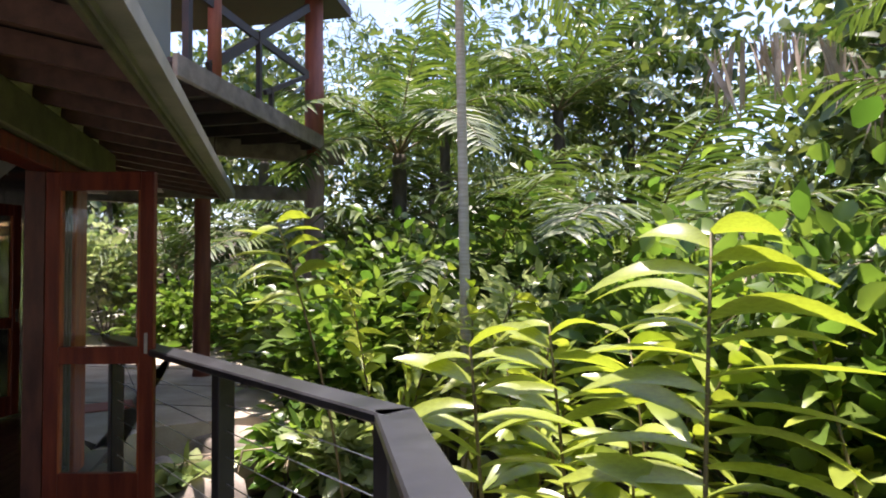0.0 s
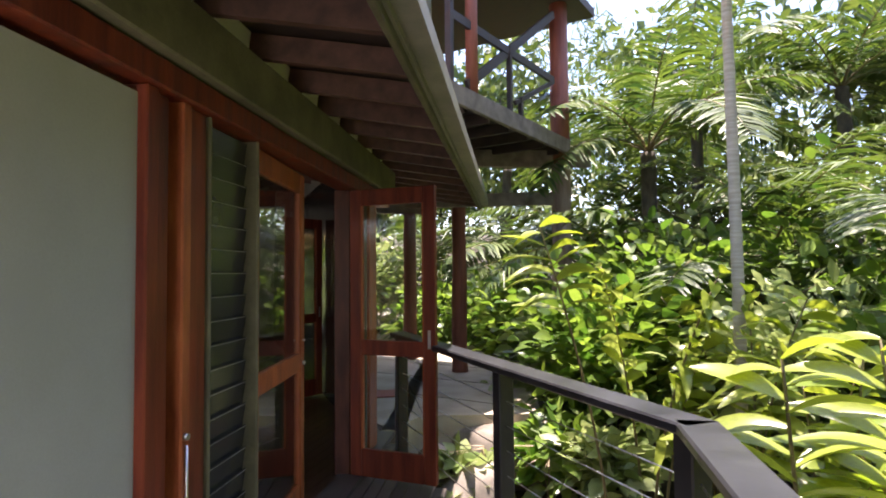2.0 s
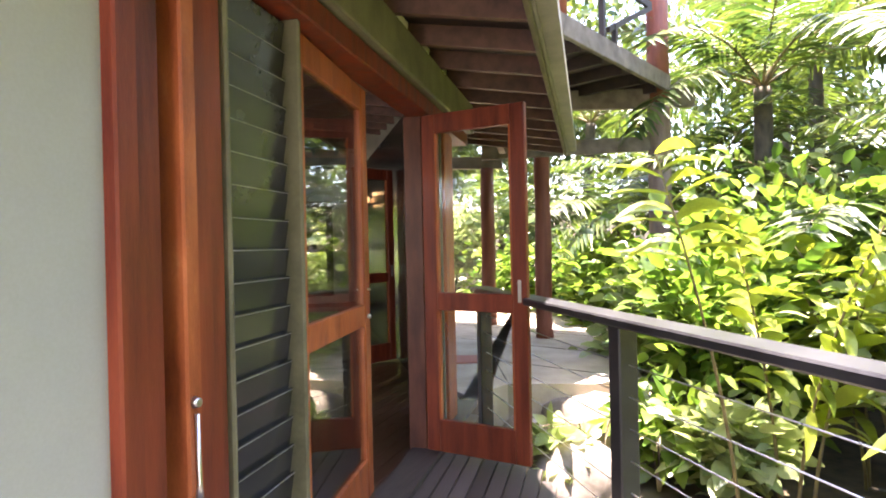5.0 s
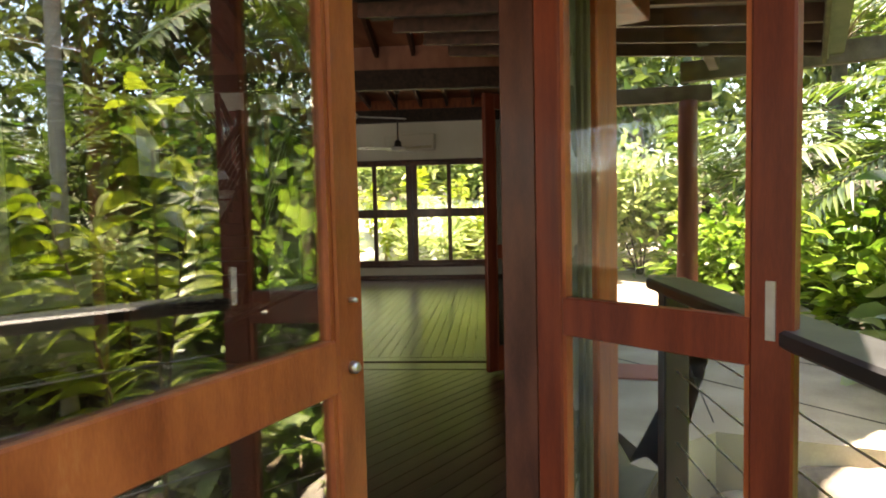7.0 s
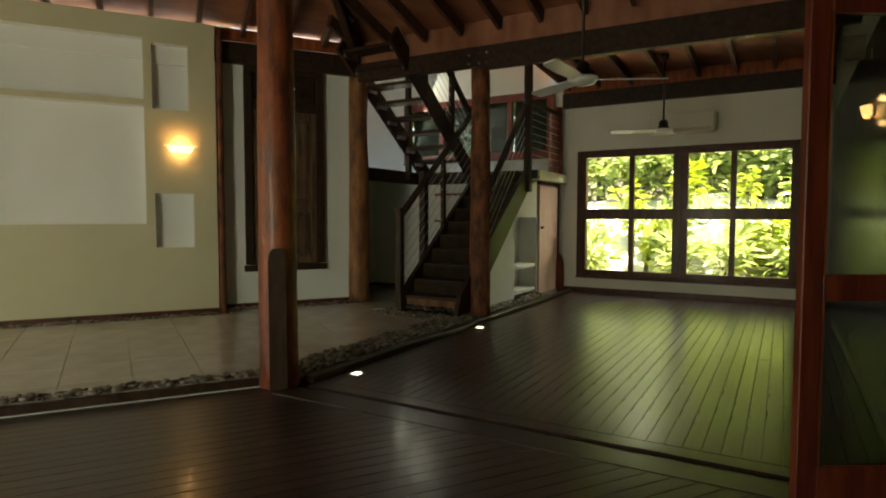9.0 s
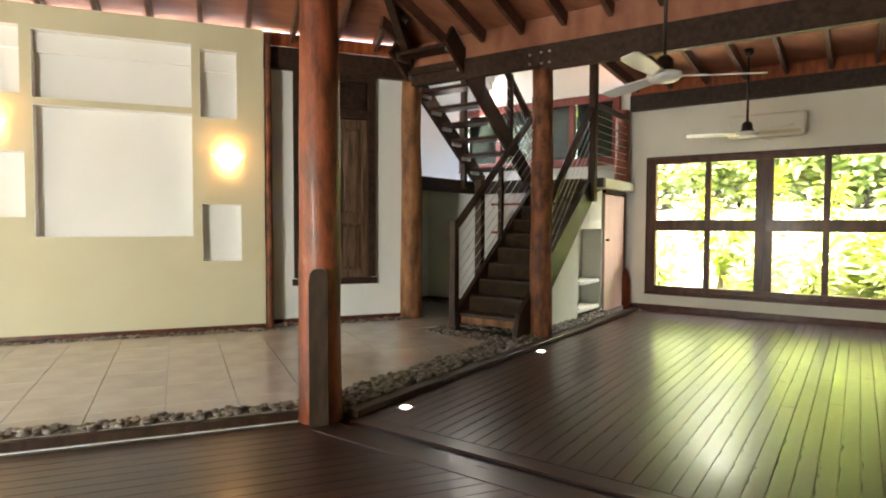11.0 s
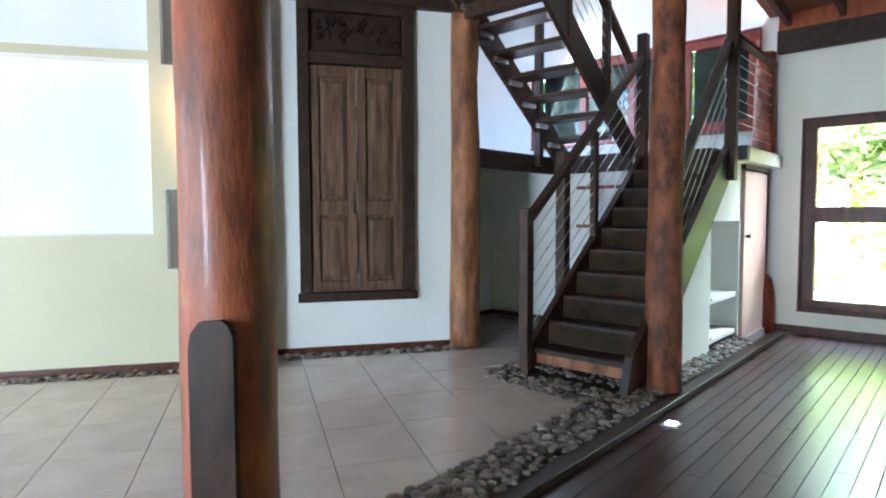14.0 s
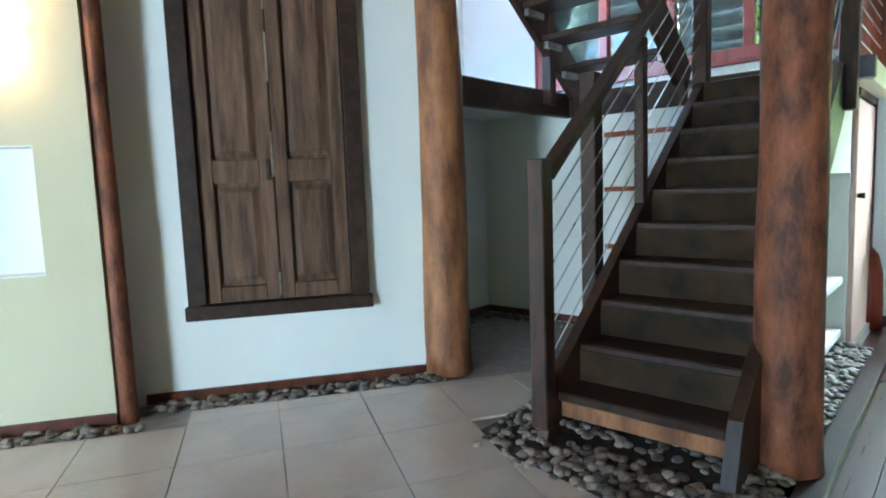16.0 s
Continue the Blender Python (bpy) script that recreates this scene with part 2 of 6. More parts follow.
    ginger=leafmat("ginger_leaf", (0.14, 0.2, 0.025), (0.3, 0.34, 0.055), 0.35, 0.3),
    shrub=leafmat("shrub_leaf", (0.05, 0.11, 0.018), (0.17, 0.24, 0.045), 0.4, 0.32),
    shrub2=leafmat("pale_shrub_leaf", (0.14, 0.2, 0.06), (0.34, 0.38, 0.16), 0.35, 0.35),
    palm=leafmat("palm_leaf", (0.025, 0.055, 0.013), (0.12, 0.165, 0.032), 0.25, 0.48),
    forest=leafmat("forest_leaf", (0.022, 0.052, 0.012), (0.15, 0.19, 0.045), 0.22, 0.4),
    lamp=glowmat("warm_lamp", (1.0, 0.6, 0.27), 0.45),
    ambershade=glowmat("amber_shade", (0.5, 0.25, 0.1), 0.06),
    dimlamp=glowmat("dim_lamp", (1.0, 0.42, 0.15), 0.5),
    bulb=glowmat("amber_bulb", (1.0, 0.5, 0.2), 3.0),
    floorlamp=glowmat("floor_light", (1.0, 0.96, 0.85), 0.5),
)

# ---- building blocks ----
O = Vector((-5.88, 4.2, 0))
U = Vector((-math.sin(radians(34)), math.cos(radians(34)), 0))   # along the floor border
V = Vector((U.y, -U.x, 0))                                       # across it
D0, DD = Vector((-1.02, 1.0, 0)), Vector((-0.108, 0.994, 0)).normalized()  # door wall
DN = Vector((DD.y, -DD.x, 0))                                    # out of the house
TILE = 0.075


def gb(s, w, z=0.0):
    return O + U * s + V * w + Vector((0, 0, z))


def dw(a, out=0.0, z=0.0):
    return D0 + DD * a + DN * out + Vector((0, 0, z))


def obox(bm, p, q, width, height, up=Vector((0, 0, 1))):
    """A box from p to q; width sideways, height along up, centred on the line."""
    p, q = Vector(p), Vector(q)
    d = (q - p).normalized()
    side = d.cross(up).normalized()
    upv = side.cross(d).normalized()
    vs = []
    for e in (p, q):
        for sx, sz in ((-1, -1), (1, -1), (1, 1), (-1, 1)):
            vs.append(bm.verts.new(e + side * sx * width / 2 + upv * sz * height / 2))
    for f in ((3, 2, 1, 0), (4, 5, 6, 7), (0, 1, 5, 4), (1, 2, 6, 5), (2, 3, 7, 6), (3, 0, 4, 7)):
        bm.faces.new([vs[i] for i in f])
    return bm


def upright(bm, p, z0, z1, along, length, thick):
    """An upright board centred at p."""
    a, b = Vector((p[0], p[1], z0)), Vector((p[0], p[1], z1))
    return obox(bm, a, b, thick, length, up=along)


def tube(bm, pts, radii, sides=10, cap=True, wobble=0.0):
    rings = []
    for i, p in enumerate(pts):
        p = Vector(p)
        d = (Vector(pts[min(i + 1, len(pts) - 1)]) - Vector(pts[max(i - 1, 0)])).normalized()
        a = d.orthogonal().normalized() if abs(d.z) < 0.9 else d.cross(Vector((0, 1, 0))).normalized()
        b = d.cross(a)
        ring = []
        for k in range(sides):
            t = 2 * math.pi * k / sides
            r = radii[i] * (1 + wobble * noise.noise(Vector((p.x * 3 + math.cos(t), p.y * 3 + math.sin(t), p.z * 1.7))))
            ring.append(bm.verts.new(p + (a * math.cos(t) + b * math.sin(t)) * r))
        rings.append(ring)
    for r0, r1 in zip(rings, rings[1:]):
        for k in range(sides):
            f = bm.faces.new((r0[k], r0[(k + 1) % sides], r1[(k + 1) % sides], r1[k]))
            f.smooth = True
    if cap:
        bm.faces.new(rings[0][::-1])
        bm.faces.new(rings[-1])
    return bm


def part(name, bm, material, parent=None, label="", bevel=0.0):
    if bevel:
        bmesh.ops.bevel(bm, geom=bm.edges[:], offset=bevel, segments=1, affect="EDGES")
    bmesh.ops.recalc_face_normals(bm, faces=bm.faces[:])
    me = bpy.data.meshes.new(name)
    bm.to_mesh(me)
    bm.free()
    me.materials.append(material if not isinstance(material, str) else M[material])
    ob = new(name, me)
    if parent:
        ob.parent = parent
        ob.matrix_parent_inverse = parent.matrix_basis.inverted()
    if label:
        ob["label"] = label
    return ob


def thing(name, label, category, at=(0, 0, 0), group="", kind=""):
    e = new(name)
    e.empty_display_size = 0.1
    e.matrix_basis = Matrix.Translation(Vector(at))
    return tagged(e, label, category, group, kind)


def solid(name, material, label="", category="", kind="structure", bevel=0.0, group=""):
    """A decorator-free helper: returns (bm, finish)."""
    bm = bmesh.new()

    def done(parent=None):
        ob = part(name, bm, material, parent, bevel=bevel)
        return tagged(ob, label, category, group, kind)
    return bm, done


def prism(bm, pts, z0, z1):
    lo = [bm.verts.new((p[0], p[1], z0)) for p in pts]
    hi = [bm.verts.new((p[0], p[1], z1)) for p in pts]
    n = len(pts)
    bm.faces.new(lo[::-1])
    bm.faces.new(hi)
    for i in range(n):
        bm.faces.new((lo[i], lo[(i + 1) % n], hi[(i + 1) % n], hi[i]))
    return bm


def wall(name, material, p, q, z0, z1, thick, out, openings=(), label="", category="wall"):
    """Wall with its face on p-q, thickness away along out; openings (a, b, low, high) in metres from p."""
    p, q, out = Vector(p), Vector(q), Vector(out).normalized()
    d = (q - p)
    length = d.length
    d.normalize()
    bm = bmesh.new()
    xs = sorted({0.0, length, *[v for o in openings for v in o[:2]]})
    for a, b in zip(xs, xs[1:]):
        mid = (a + b) / 2
        holes = sorted((o[2], o[3]) for o in openings if o[0] <= mid <= o[1])
        z = z0
        for lo, hi in holes + [(z1, z1)]:
            if lo > z + 1e-4:
                c = [p + d * a, p + d * b, p + d * b + out * thick, p + d * a + out * thick]
                prism(bm, c, z, lo)
            z = max(z, hi)
    ob = part(name, bm, material)
    return tagged(ob, label or name.replace("_", " "), category, kind="structure")
# ---- floors ----
XL, XW = -9.2, -9.46          # faces of the olive wall and of the white wall
bm, done = solid("floor", "floor", "dark timber subfloor under the boards", "floor")
prism(bm, [(-1.1, -2.5), (-1.45, 4.6), gb(-2.2, 3.95)[:2], gb(6.7, 3.95)[:2], gb(6.7, -0.12)[:2], gb(0, -0.1)[:2], (-5.95, 4.1), (-5.85, -2.5)], -0.2, -0.022)
floor = done()
bm, done = solid("tile_floor", "grout", "grey grout bed under cream floor tiles", "floor")
prism(bm, [(-5.95, -2.5), (-6.0, 4.1), gb(0, -0.1)[:2], gb(6.7, -0.12)[:2], gb(6.7, -4.5)[:2], (-11.6, 5.5), (-9.8, 3.9), (-9.8, -2.5)], -0.2, TILE - 0.012)
tile_floor = done()

# ---- walls ----
NICHES = [(1.665, 3.19, 1.174, 2.554), (1.66, 3.19, 2.626, 3.332), (3.276, 3.672, 2.525, 3.29), (3.282, 3.708, 0.889, 1.543),
          (1.0, 1.585, 1.38, 2.065), (1.0, 1.56, 2.66, 3.36)]
Y0 = -2.4
wall("wall_olive", "olive", (XL, Y0, 0), (XL, 3.97, 0), 0.0, 3.58, 0.13, (-1, 0, 0),
     [(a - Y0, b - Y0, lo, hi) for a, b, lo, hi in NICHES], "olive painted feature wall with square display niches")
bm, done = solid("wall_olive_back", "white", "white plaster backing of the niche wall", "wall")
prism(bm, [(XL - 0.13, Y0), (XL - 0.13, 3.97), (XL - 0.32, 3.97), (XL - 0.32, Y0)], 0, 3.58)
done()
for i, (a, b, lo, hi) in enumerate(NICHES):
    bm = bmesh.new()
    x0, x1, t = XL - 0.128, XL - 0.003, 0.006
    for y in (a + t / 2, b - t / 2):
        obox(bm, (x0, y, (lo + hi) / 2), (x1, y, (lo + hi) / 2), t, hi - lo)
    for z in (lo + t / 2, hi - t / 2):
        obox(bm, (x0, (a + b) / 2, z), (x1, (a + b) / 2, z), b - a - 2 * t, t)
    tagged(part("niche_lining", bm, "white"), "white painted lining of a wall niche", "niche", "wall niches", "structure")
    if lo > 2.2:
        bm = bmesh.new()
        obox(bm, (x0 + 0.02, a + 0.008, hi - 0.115), (x0 + 0.02, b - 0.008, hi - 0.115), 0.04, 0.215)
        tagged(part("niche_pelmet", bm, "white", bevel=0.004), "white pelmet board across the top of a niche", "trim", "niche pelmets", "structure")
CD = (4.33, 5.365, 0.55, 3.2)
wall("wall_white", "white", (XW, 3.9, 0), (XW, 5.95, 0), 0.0, 3.2, 0.2, (-1, 0, 0), [(CD[0] - 3.9 + 0.03, CD[1] - 3.9 - 0.03, CD[2] + 0.02, 3.19)], "white plaster wall around the carved shutters")
wall("wall_nook_side", "white", gb(3.42, -2.95), gb(5.1, -2.95), 0, 1.95, 0.15, -V, (), "white plaster wall of the stair nook")
wall("wall_nook_back", "white", gb(5.0, -2.95), gb(5.0, -0.52), 0, 1.93, 0.12, U, (), "white plaster wall behind the stairs")
wall("wall_nook_return", "white", (XW - 0.2, 5.85, 0), gb(3.42, -2.95), 0, 4.2, 0.15, -U, (), "white plaster return wall beside the nook")
WS = 6.5
WIN = (0.18, 3.36, 0.3, 2.33)
UWIN = (-3.3, -0.3, 2.32, 3.4)
wall("wall_window", "cream", gb(WS, -0.05), gb(WS, 4.1), 0, 3.3, 0.2, U, [(WIN[0] + 0.05, WIN[1] + 0.05, WIN[2], WIN[3])], "cream plaster wall with the wide timber window")
wall("wall_closet_back", "white", gb(WS, -4.6), gb(WS, -0.05), 0, 1.9, 0.2, U, (), "white wall closing the space under the landing")
wall("wall_mezzanine", "white", gb(WS, -4.6), gb(WS, -0.05), 1.9, 4.6, 0.2, U, [(UWIN[0] + 4.6, UWIN[1] + 4.6, UWIN[2], UWIN[3])], "white wall of the upper landing with a red window")
wall("wall_mezzanine_side", "white", gb(3.4, -4.4), gb(WS, -4.4), 1.9, 4.6, 0.15, -V, (), "white side wall of the mezzanine")
# unseen wall, added to block sunlight between main roof and mezzanine ceiling
wall("wall_over_stairs", "white", gb(3.36, -4.4), gb(3.36, -0.2), 3.67, 4.5, 0.1, -U, (), "unseen white wall added to keep sunlight out of the stair void above the roof")
wall("wall_frieze", "ply", gb(3.34, -2.15), gb(3.34, 4.0), 3.28, 3.72, 0.02, -U, (), "red-brown ply infill above the cross beam")
# lower part coloured dark: dim interior and dark glass put into the colour
wall("wall_right", "screen", gb(-2.0, 3.72), gb(6.7, 3.72), 0, 2.7, 0.16, V, (), "living room wall, coloured dark for the dim interior behind the doors")
wall("wall_right_above", "greywall", gb(-2.0, 3.72), gb(6.7, 3.72), 2.7, 3.6, 0.16, V, (), "grey-green rendered wall above the darkened part")
# the opening in this unseen wall is added to let daylight in
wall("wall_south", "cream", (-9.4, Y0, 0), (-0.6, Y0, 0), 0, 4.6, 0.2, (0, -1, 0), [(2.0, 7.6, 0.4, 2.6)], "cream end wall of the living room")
bm, done = solid("wall_closet", "white", "white wall closing the cupboard under the landing", "wall")
prism(bm, [gb(5.15, -1.2)[:2], gb(WS, -1.2)[:2], gb(WS, -1.3)[:2], gb(5.15, -1.3)[:2]], 0, 1.85)
done()

# exterior door wall: rendered panel, then the folding doors
# its far opening is out of view, added for the deck fill lamp
wall("wall_door", "greywall", dw(-3.4), dw(-0.08), -0.6, 2.12, 0.16, -DN, [(0.1, 1.75, 0.25, 2.1)], "grey-green rendered wall beside the folding doors")
wall("wall_door_above", "cream", dw(-3.4, -0.02), dw(3.7, -0.02), 2.5, 3.1, 0.12, -DN, (), "cream wall strip above the door header")
bm, done = solid("door_header", "red", "red timber head rail of the folding doors", "trim", bevel=0.006)
obox(bm, dw(-3.4, -0.02, 2.2), dw(3.68, -0.02, 2.2), 0.16, 0.1)
done()
bm, done = solid("trim_header_beam", "greenbeam", "mossy weathered beam above the folding doors", "beam", bevel=0.008)
obox(bm, dw(-3.4, 0.05, 2.38), dw(3.75, 0.05, 2.38), 0.1, 0.24)
done()
bm, done = solid("door_sill", "deck", "worn timber threshold of the folding doors", "trim", bevel=0.004)
obox(bm, dw(-0.1, 0.0, 0.0), dw(3.65, 0.0, 0.0), 0.2, 0.05)
done()

# ---- roof: three slopes over the living room ----
K = 0.3
PLANES = [("left", Vector((XL - 0.2, 0, 3.5)), Vector((1, 0, 0))),
          ("back", gb(3.3, 0, 3.44), -U),
          ("door", dw(0, 0.0, 2.55), -DN)]


def height(i, x, y):
    _, o, n = PLANES[i]
    return o.z + K * ((x - o.x) * n.x + (y - o.y) * n.y)


def clip(poly, f):
    res = []
    for a, b in zip(poly, poly[1:] + poly[:1]):
        fa, fb = f(a), f(b)
        if fa <= 0:
            res.append(a)
        if fa * fb < 0:
            t = fa / (fa - fb)
            res.append((a[0] + (b[0] - a[0]) * t, a[1] + (b[1] - a[1]) * t))
    return res


OUTLINE = [(XL - 0.3, Y0 - 0.1), (dw(-3.5).x + 0.05, Y0 - 0.1), tuple(dw(3.6)[:2]), tuple(gb(-2.2, 4.0)[:2]), tuple(gb(3.3, 4.0)[:2]), tuple(gb(3.3, -2.12)[:2]), (XL - 0.3, 5.95)]
for i, (side, o, n) in enumerate(PLANES):
    poly = OUTLINE
    for j in range(3):
        if j != i:
            poly = clip(poly, lambda p: height(i, *p) - height(j, *p))
    bm, done = solid("ceiling_" + side, "ply", "red-brown ply ceiling between the rafters", "ceiling")
    lo = [bm.verts.new((x, y, height(i, x, y) + 0.2)) for x, y in poly]
    hi = [bm.verts.new((x, y, height(i, x, y) + 0.26)) for x, y in poly]
    bm.faces.new(lo[::-1])
    bm.faces.new(hi)
    for k in range(len(poly)):
        bm.faces.new((lo[k], lo[(k + 1) % len(poly)], hi[(k + 1) % len(poly)], hi[k]))
    done()
    e = Vector((-n.y, n.x, 0))
    for k in range(-24, 25):
        c = Vector((o.x, o.y, 0)) + e * (k * 0.52 + 0.17)
        seg = []
        for a, b in zip(poly, poly[1:] + poly[:1]):
            fa, fb = (Vector((*a, 0)) - c).dot(e), (Vector((*b, 0)) - c).dot(e)
            if fa * fb < 0:
                t = fa / (fa - fb)
                seg.append(Vector((a[0] + (b[0] - a[0]) * t, a[1] + (b[1] - a[1]) * t, 0)))
        if len(seg) == 2 and (seg[0] - seg[1]).length > 0.4:
            bm = bmesh.new()
            p, q = [Vector((v.x, v.y, height(i, v.x, v.y) + 0.12)) for v in seg]
            obox(bm, p, q, 0.05, 0.15)
            tagged(part("rafter", bm, "rafter"), "brown timber ceiling rafter", "rafter", "ceiling rafters", "structure")
# hip beam over the post, with the track of spot lamps under it
hd = (Vector((1, 0, 0)) - U).normalized()
h0 = Vector((XW, 5.87, 3.44))
h1 = h0 + hd * 5.2
h1.z = height(0, h1.x, h1.y)
bm, done = solid("hip_beam", "beam", "dark timber hip beam of the roof", "beam", bevel=0.006)
obox(bm, h0 + Vector((0, 0, 0.02)), h1 + Vector((0, 0, 0.02)), 0.09, 0.24)
done()

side = Vector((hd.y, -hd.x, 0)) * -1
track = h0.lerp(h1, 0.06), h0.lerp(h1, 0.5)
for k in range(4):
    p = track[0].lerp(track[1], k / 3.2) + side * 0.075
    spot = tagged(new("spot_lamp"), "small dark spot lamp on the hip beam", "spot lamp", "spot lamps")
    spot.matrix_basis = Matrix.Translation(p)
    bm = bmesh.new()
    obox(bm, p + Vector((0, 0, -0.02)), p + Vector((0, 0, 0.04)), 0.04, 0.06, up=hd)
    part("base", bm, "bronze", spot)
    bm = bmesh.new()
    q = p + side * 0.03 + Vector((0, 0, -0.05))
    aim = (side + Vector((0, 0, -0.9)) + hd * 0.3).normalized()
    tube(bm, [q - aim * 0.05, q - aim * 0.03, q + aim * 0.05, q + aim * 0.06], [0.02, 0.032, 0.036, 0.038], 12)
    part("head", bm, "bronze", spot)

# annex ceiling beyond the cross beam
def annex(s):
    return 3.36 + 0.07 * (WS - s)


bm, done = solid("ceiling_annex", "ply", "red-brown ply ceiling over the window end", "ceiling")
vs = [bm.verts.new(gb(s, w, annex(s) + z)) for z in (0.15, 0.2) for s, w in ((3.3, -0.2), (3.3, 4.1), (WS + 1.3, 4.1), (WS + 1.3, -0.2))]
for f in ((3, 2, 1, 0), (4, 5, 6, 7), (0, 1, 5, 4), (1, 2, 6, 5), (2, 3, 7, 6), (3, 0, 4, 7)):
    bm.faces.new([vs[i] for i in f])
done()
for k in range(9):
    w = 0.0 + k * 0.5
    bm = bmesh.new()
    obox(bm, gb(3.35, w, annex(3.35) + 0.075), gb(WS - 0.03, w, annex(WS) + 0.075), 0.05, 0.14)
    tagged(part("rafter", bm, "rafter"), "brown timber ceiling rafter", "rafter", "ceiling rafters", "structure")
bm, done = solid("ceiling_mezzanine", "white", "white ceiling over the upper landing", "ceiling")
prism(bm, [gb(3.3, -4.5)[:2], gb(3.3, -0.1)[:2], gb(WS + 0.2, -0.1)[:2], gb(WS + 0.2, -4.5)[:2]], 4.5, 4.6)
done()
wall("wall_over_annex", "white", gb(3.3, -0.2), gb(WS, -0.2), 3.72, 4.55, 0.06, V, (), "white gable wall above the annex ceiling")
bm, done = solid("plate_window", "beam", "dark timber wall plate above the window", "beam", bevel=0.006)
obox(bm, gb(WS - 0.05, -0.1, 3.2), gb(WS - 0.05, 3.9, 3.2), 0.1, 0.24)
done()
bm, done = solid("blocking", "orange", "pale timber blocking between rafters at the wall plate", "trim")
obox(bm, gb(WS - 0.03, -0.1, 3.42), gb(WS - 0.03, 3.9, 3.42), 0.03, 0.18)
obox(bm, Vector((XW + 0.02, 3.97, 3.56)), Vector((XW + 0.02, 5.8, 3.56)), 0.03, 0.16)
done()
bm, done = solid("cross_beam", "beam", "dark bolted timber cross beam on the log posts", "beam", bevel=0.006)
obox(bm, gb(3.34, -0.12, 3.2), gb(3.34, 4.0, 3.16), 0.1, 0.28)
obox(bm, gb(3.34, -2.1, 3.24), gb(3.34, -0.12, 3.22), 0.1, 0.24)
done()
for k, (ds, dz) in enumerate(((0.0, 0.06), (0.0, -0.06), (0.1, 0.06), (0.1, -0.06), (-0.14, 0.05), (-0.14, -0.05))):
    bm = bmesh.new()
    p = gb(3.285, -0.1 + ds, 3.19 + dz)
    tube(bm, [p, p - U * 0.012, p - U * 0.018], [0.016, 0.016, 0.008], 8)
    tagged(part("beam_bolt", bm, "steel"), "steel bolt head in the dark cross beam", "bolt", "beam bolts", "structure")
bm, done = solid("wall_beam", "beam", "dark timber beam along the white wall", "beam", bevel=0.006)
obox(bm, (XW + 0.04, 3.97, 3.33), (XW + 0.04, 5.9, 3.33), 0.1, 0.26)
done()

# ---- posts ----
def log(name, p, z0, z1, r, material, label, seed=0, lean=0.0):
    bm = bmesh.new()
    n = 26
    pts, rad = [], []
    for i in range(n + 1):
        t = i / n
        z = z0 + (z1 - z0) * t
        pts.append((p[0] + 0.012 * noise.noise(Vector((seed, z * 0.9, 1))) + lean * t, p[1] + 0.012 * noise.noise(Vector((seed, 4, z * 0.9))), z))
        rad.append(r * (1.08 - 0.13 * t + 0.05 * noise.noise(Vector((seed * 3.1, z * 1.3, 7)))) * (1.06 if i == 0 else 1))
    tube(bm, pts, rad, 20, wobble=0.13 if material == "knotty" else 0.08)
    ob = part(name, bm, material)
    return tagged(ob, label, "post")


PA = Vector((-5.93, 4.1, 0))
pa = log("timber_post", PA, 0.0, 4.62, 0.132, "pole", "oiled red-brown log post with pale sapwood streaks", 1)
bm = bmesh.new()
# splice board let into the foot of the post
prof = [(-0.062, 0.0), (0.062, 0.0), (0.062, 0.99), (0.05, 1.02), (0.03, 1.035), (-0.03, 1.03), (-0.054, 1.0), (-0.062, 0.95)]
fd = (Vector((-2.0, 3.2, 0)) - PA).normalized()
sd = Vector((-fd.y, fd.x, 0))
vs0 = [bm.verts.new(PA + fd * 0.108 + sd * a + Vector((0, 0, z))) for a, z in prof]
vs1 = [bm.verts.new(PA + fd * 0.16 + sd * a + Vector((0, 0, z))) for a, z in prof]
bm.faces.new(vs0[::-1])
bm.faces.new(vs1)
for i in range(len(prof)):
    j = (i + 1) % len(prof)
    bm.faces.new((vs0[i], vs0[j], vs1[j], vs1[i]))
part("splice_board", bm, "stair", pa, "dark timber splice board")
P2, P3 = Vector((-9.48, 5.865, 0)), gb(3.3, -0.085)
log("timber_post", P2, TILE, 3.22, 0.145, "pole2", "honey-coloured log post in the wall corner", 2)
log("timber_post", P3, 0.05, 3.06, 0.118, "knotty", "knotty red-brown log post beside the stairs", 3, lean=0.0)
log("timber_post", gb(WS - 0.12, -0.2), 1.9, 3.1, 0.11, "pole", "red-brown log post at the landing rail", 5)
log("timber_post", (XL - 0.04, 4.02, 0), TILE - 0.02, 3.55, 0.041, "knotty", "thin crooked timber edge pole between two walls", 6)
bm = bmesh.new()
tube(bm, [gb(WS - 0.12, -0.14, z) for z in (0, 0.2, 0.45, 0.6, 0.66)], [0.1, 0.1, 0.09, 0.06, 0.015], 12, wobble=0.1)
tagged(part("log_stump", bm, "red"), "rounded red timber stump against the wall", "stump")
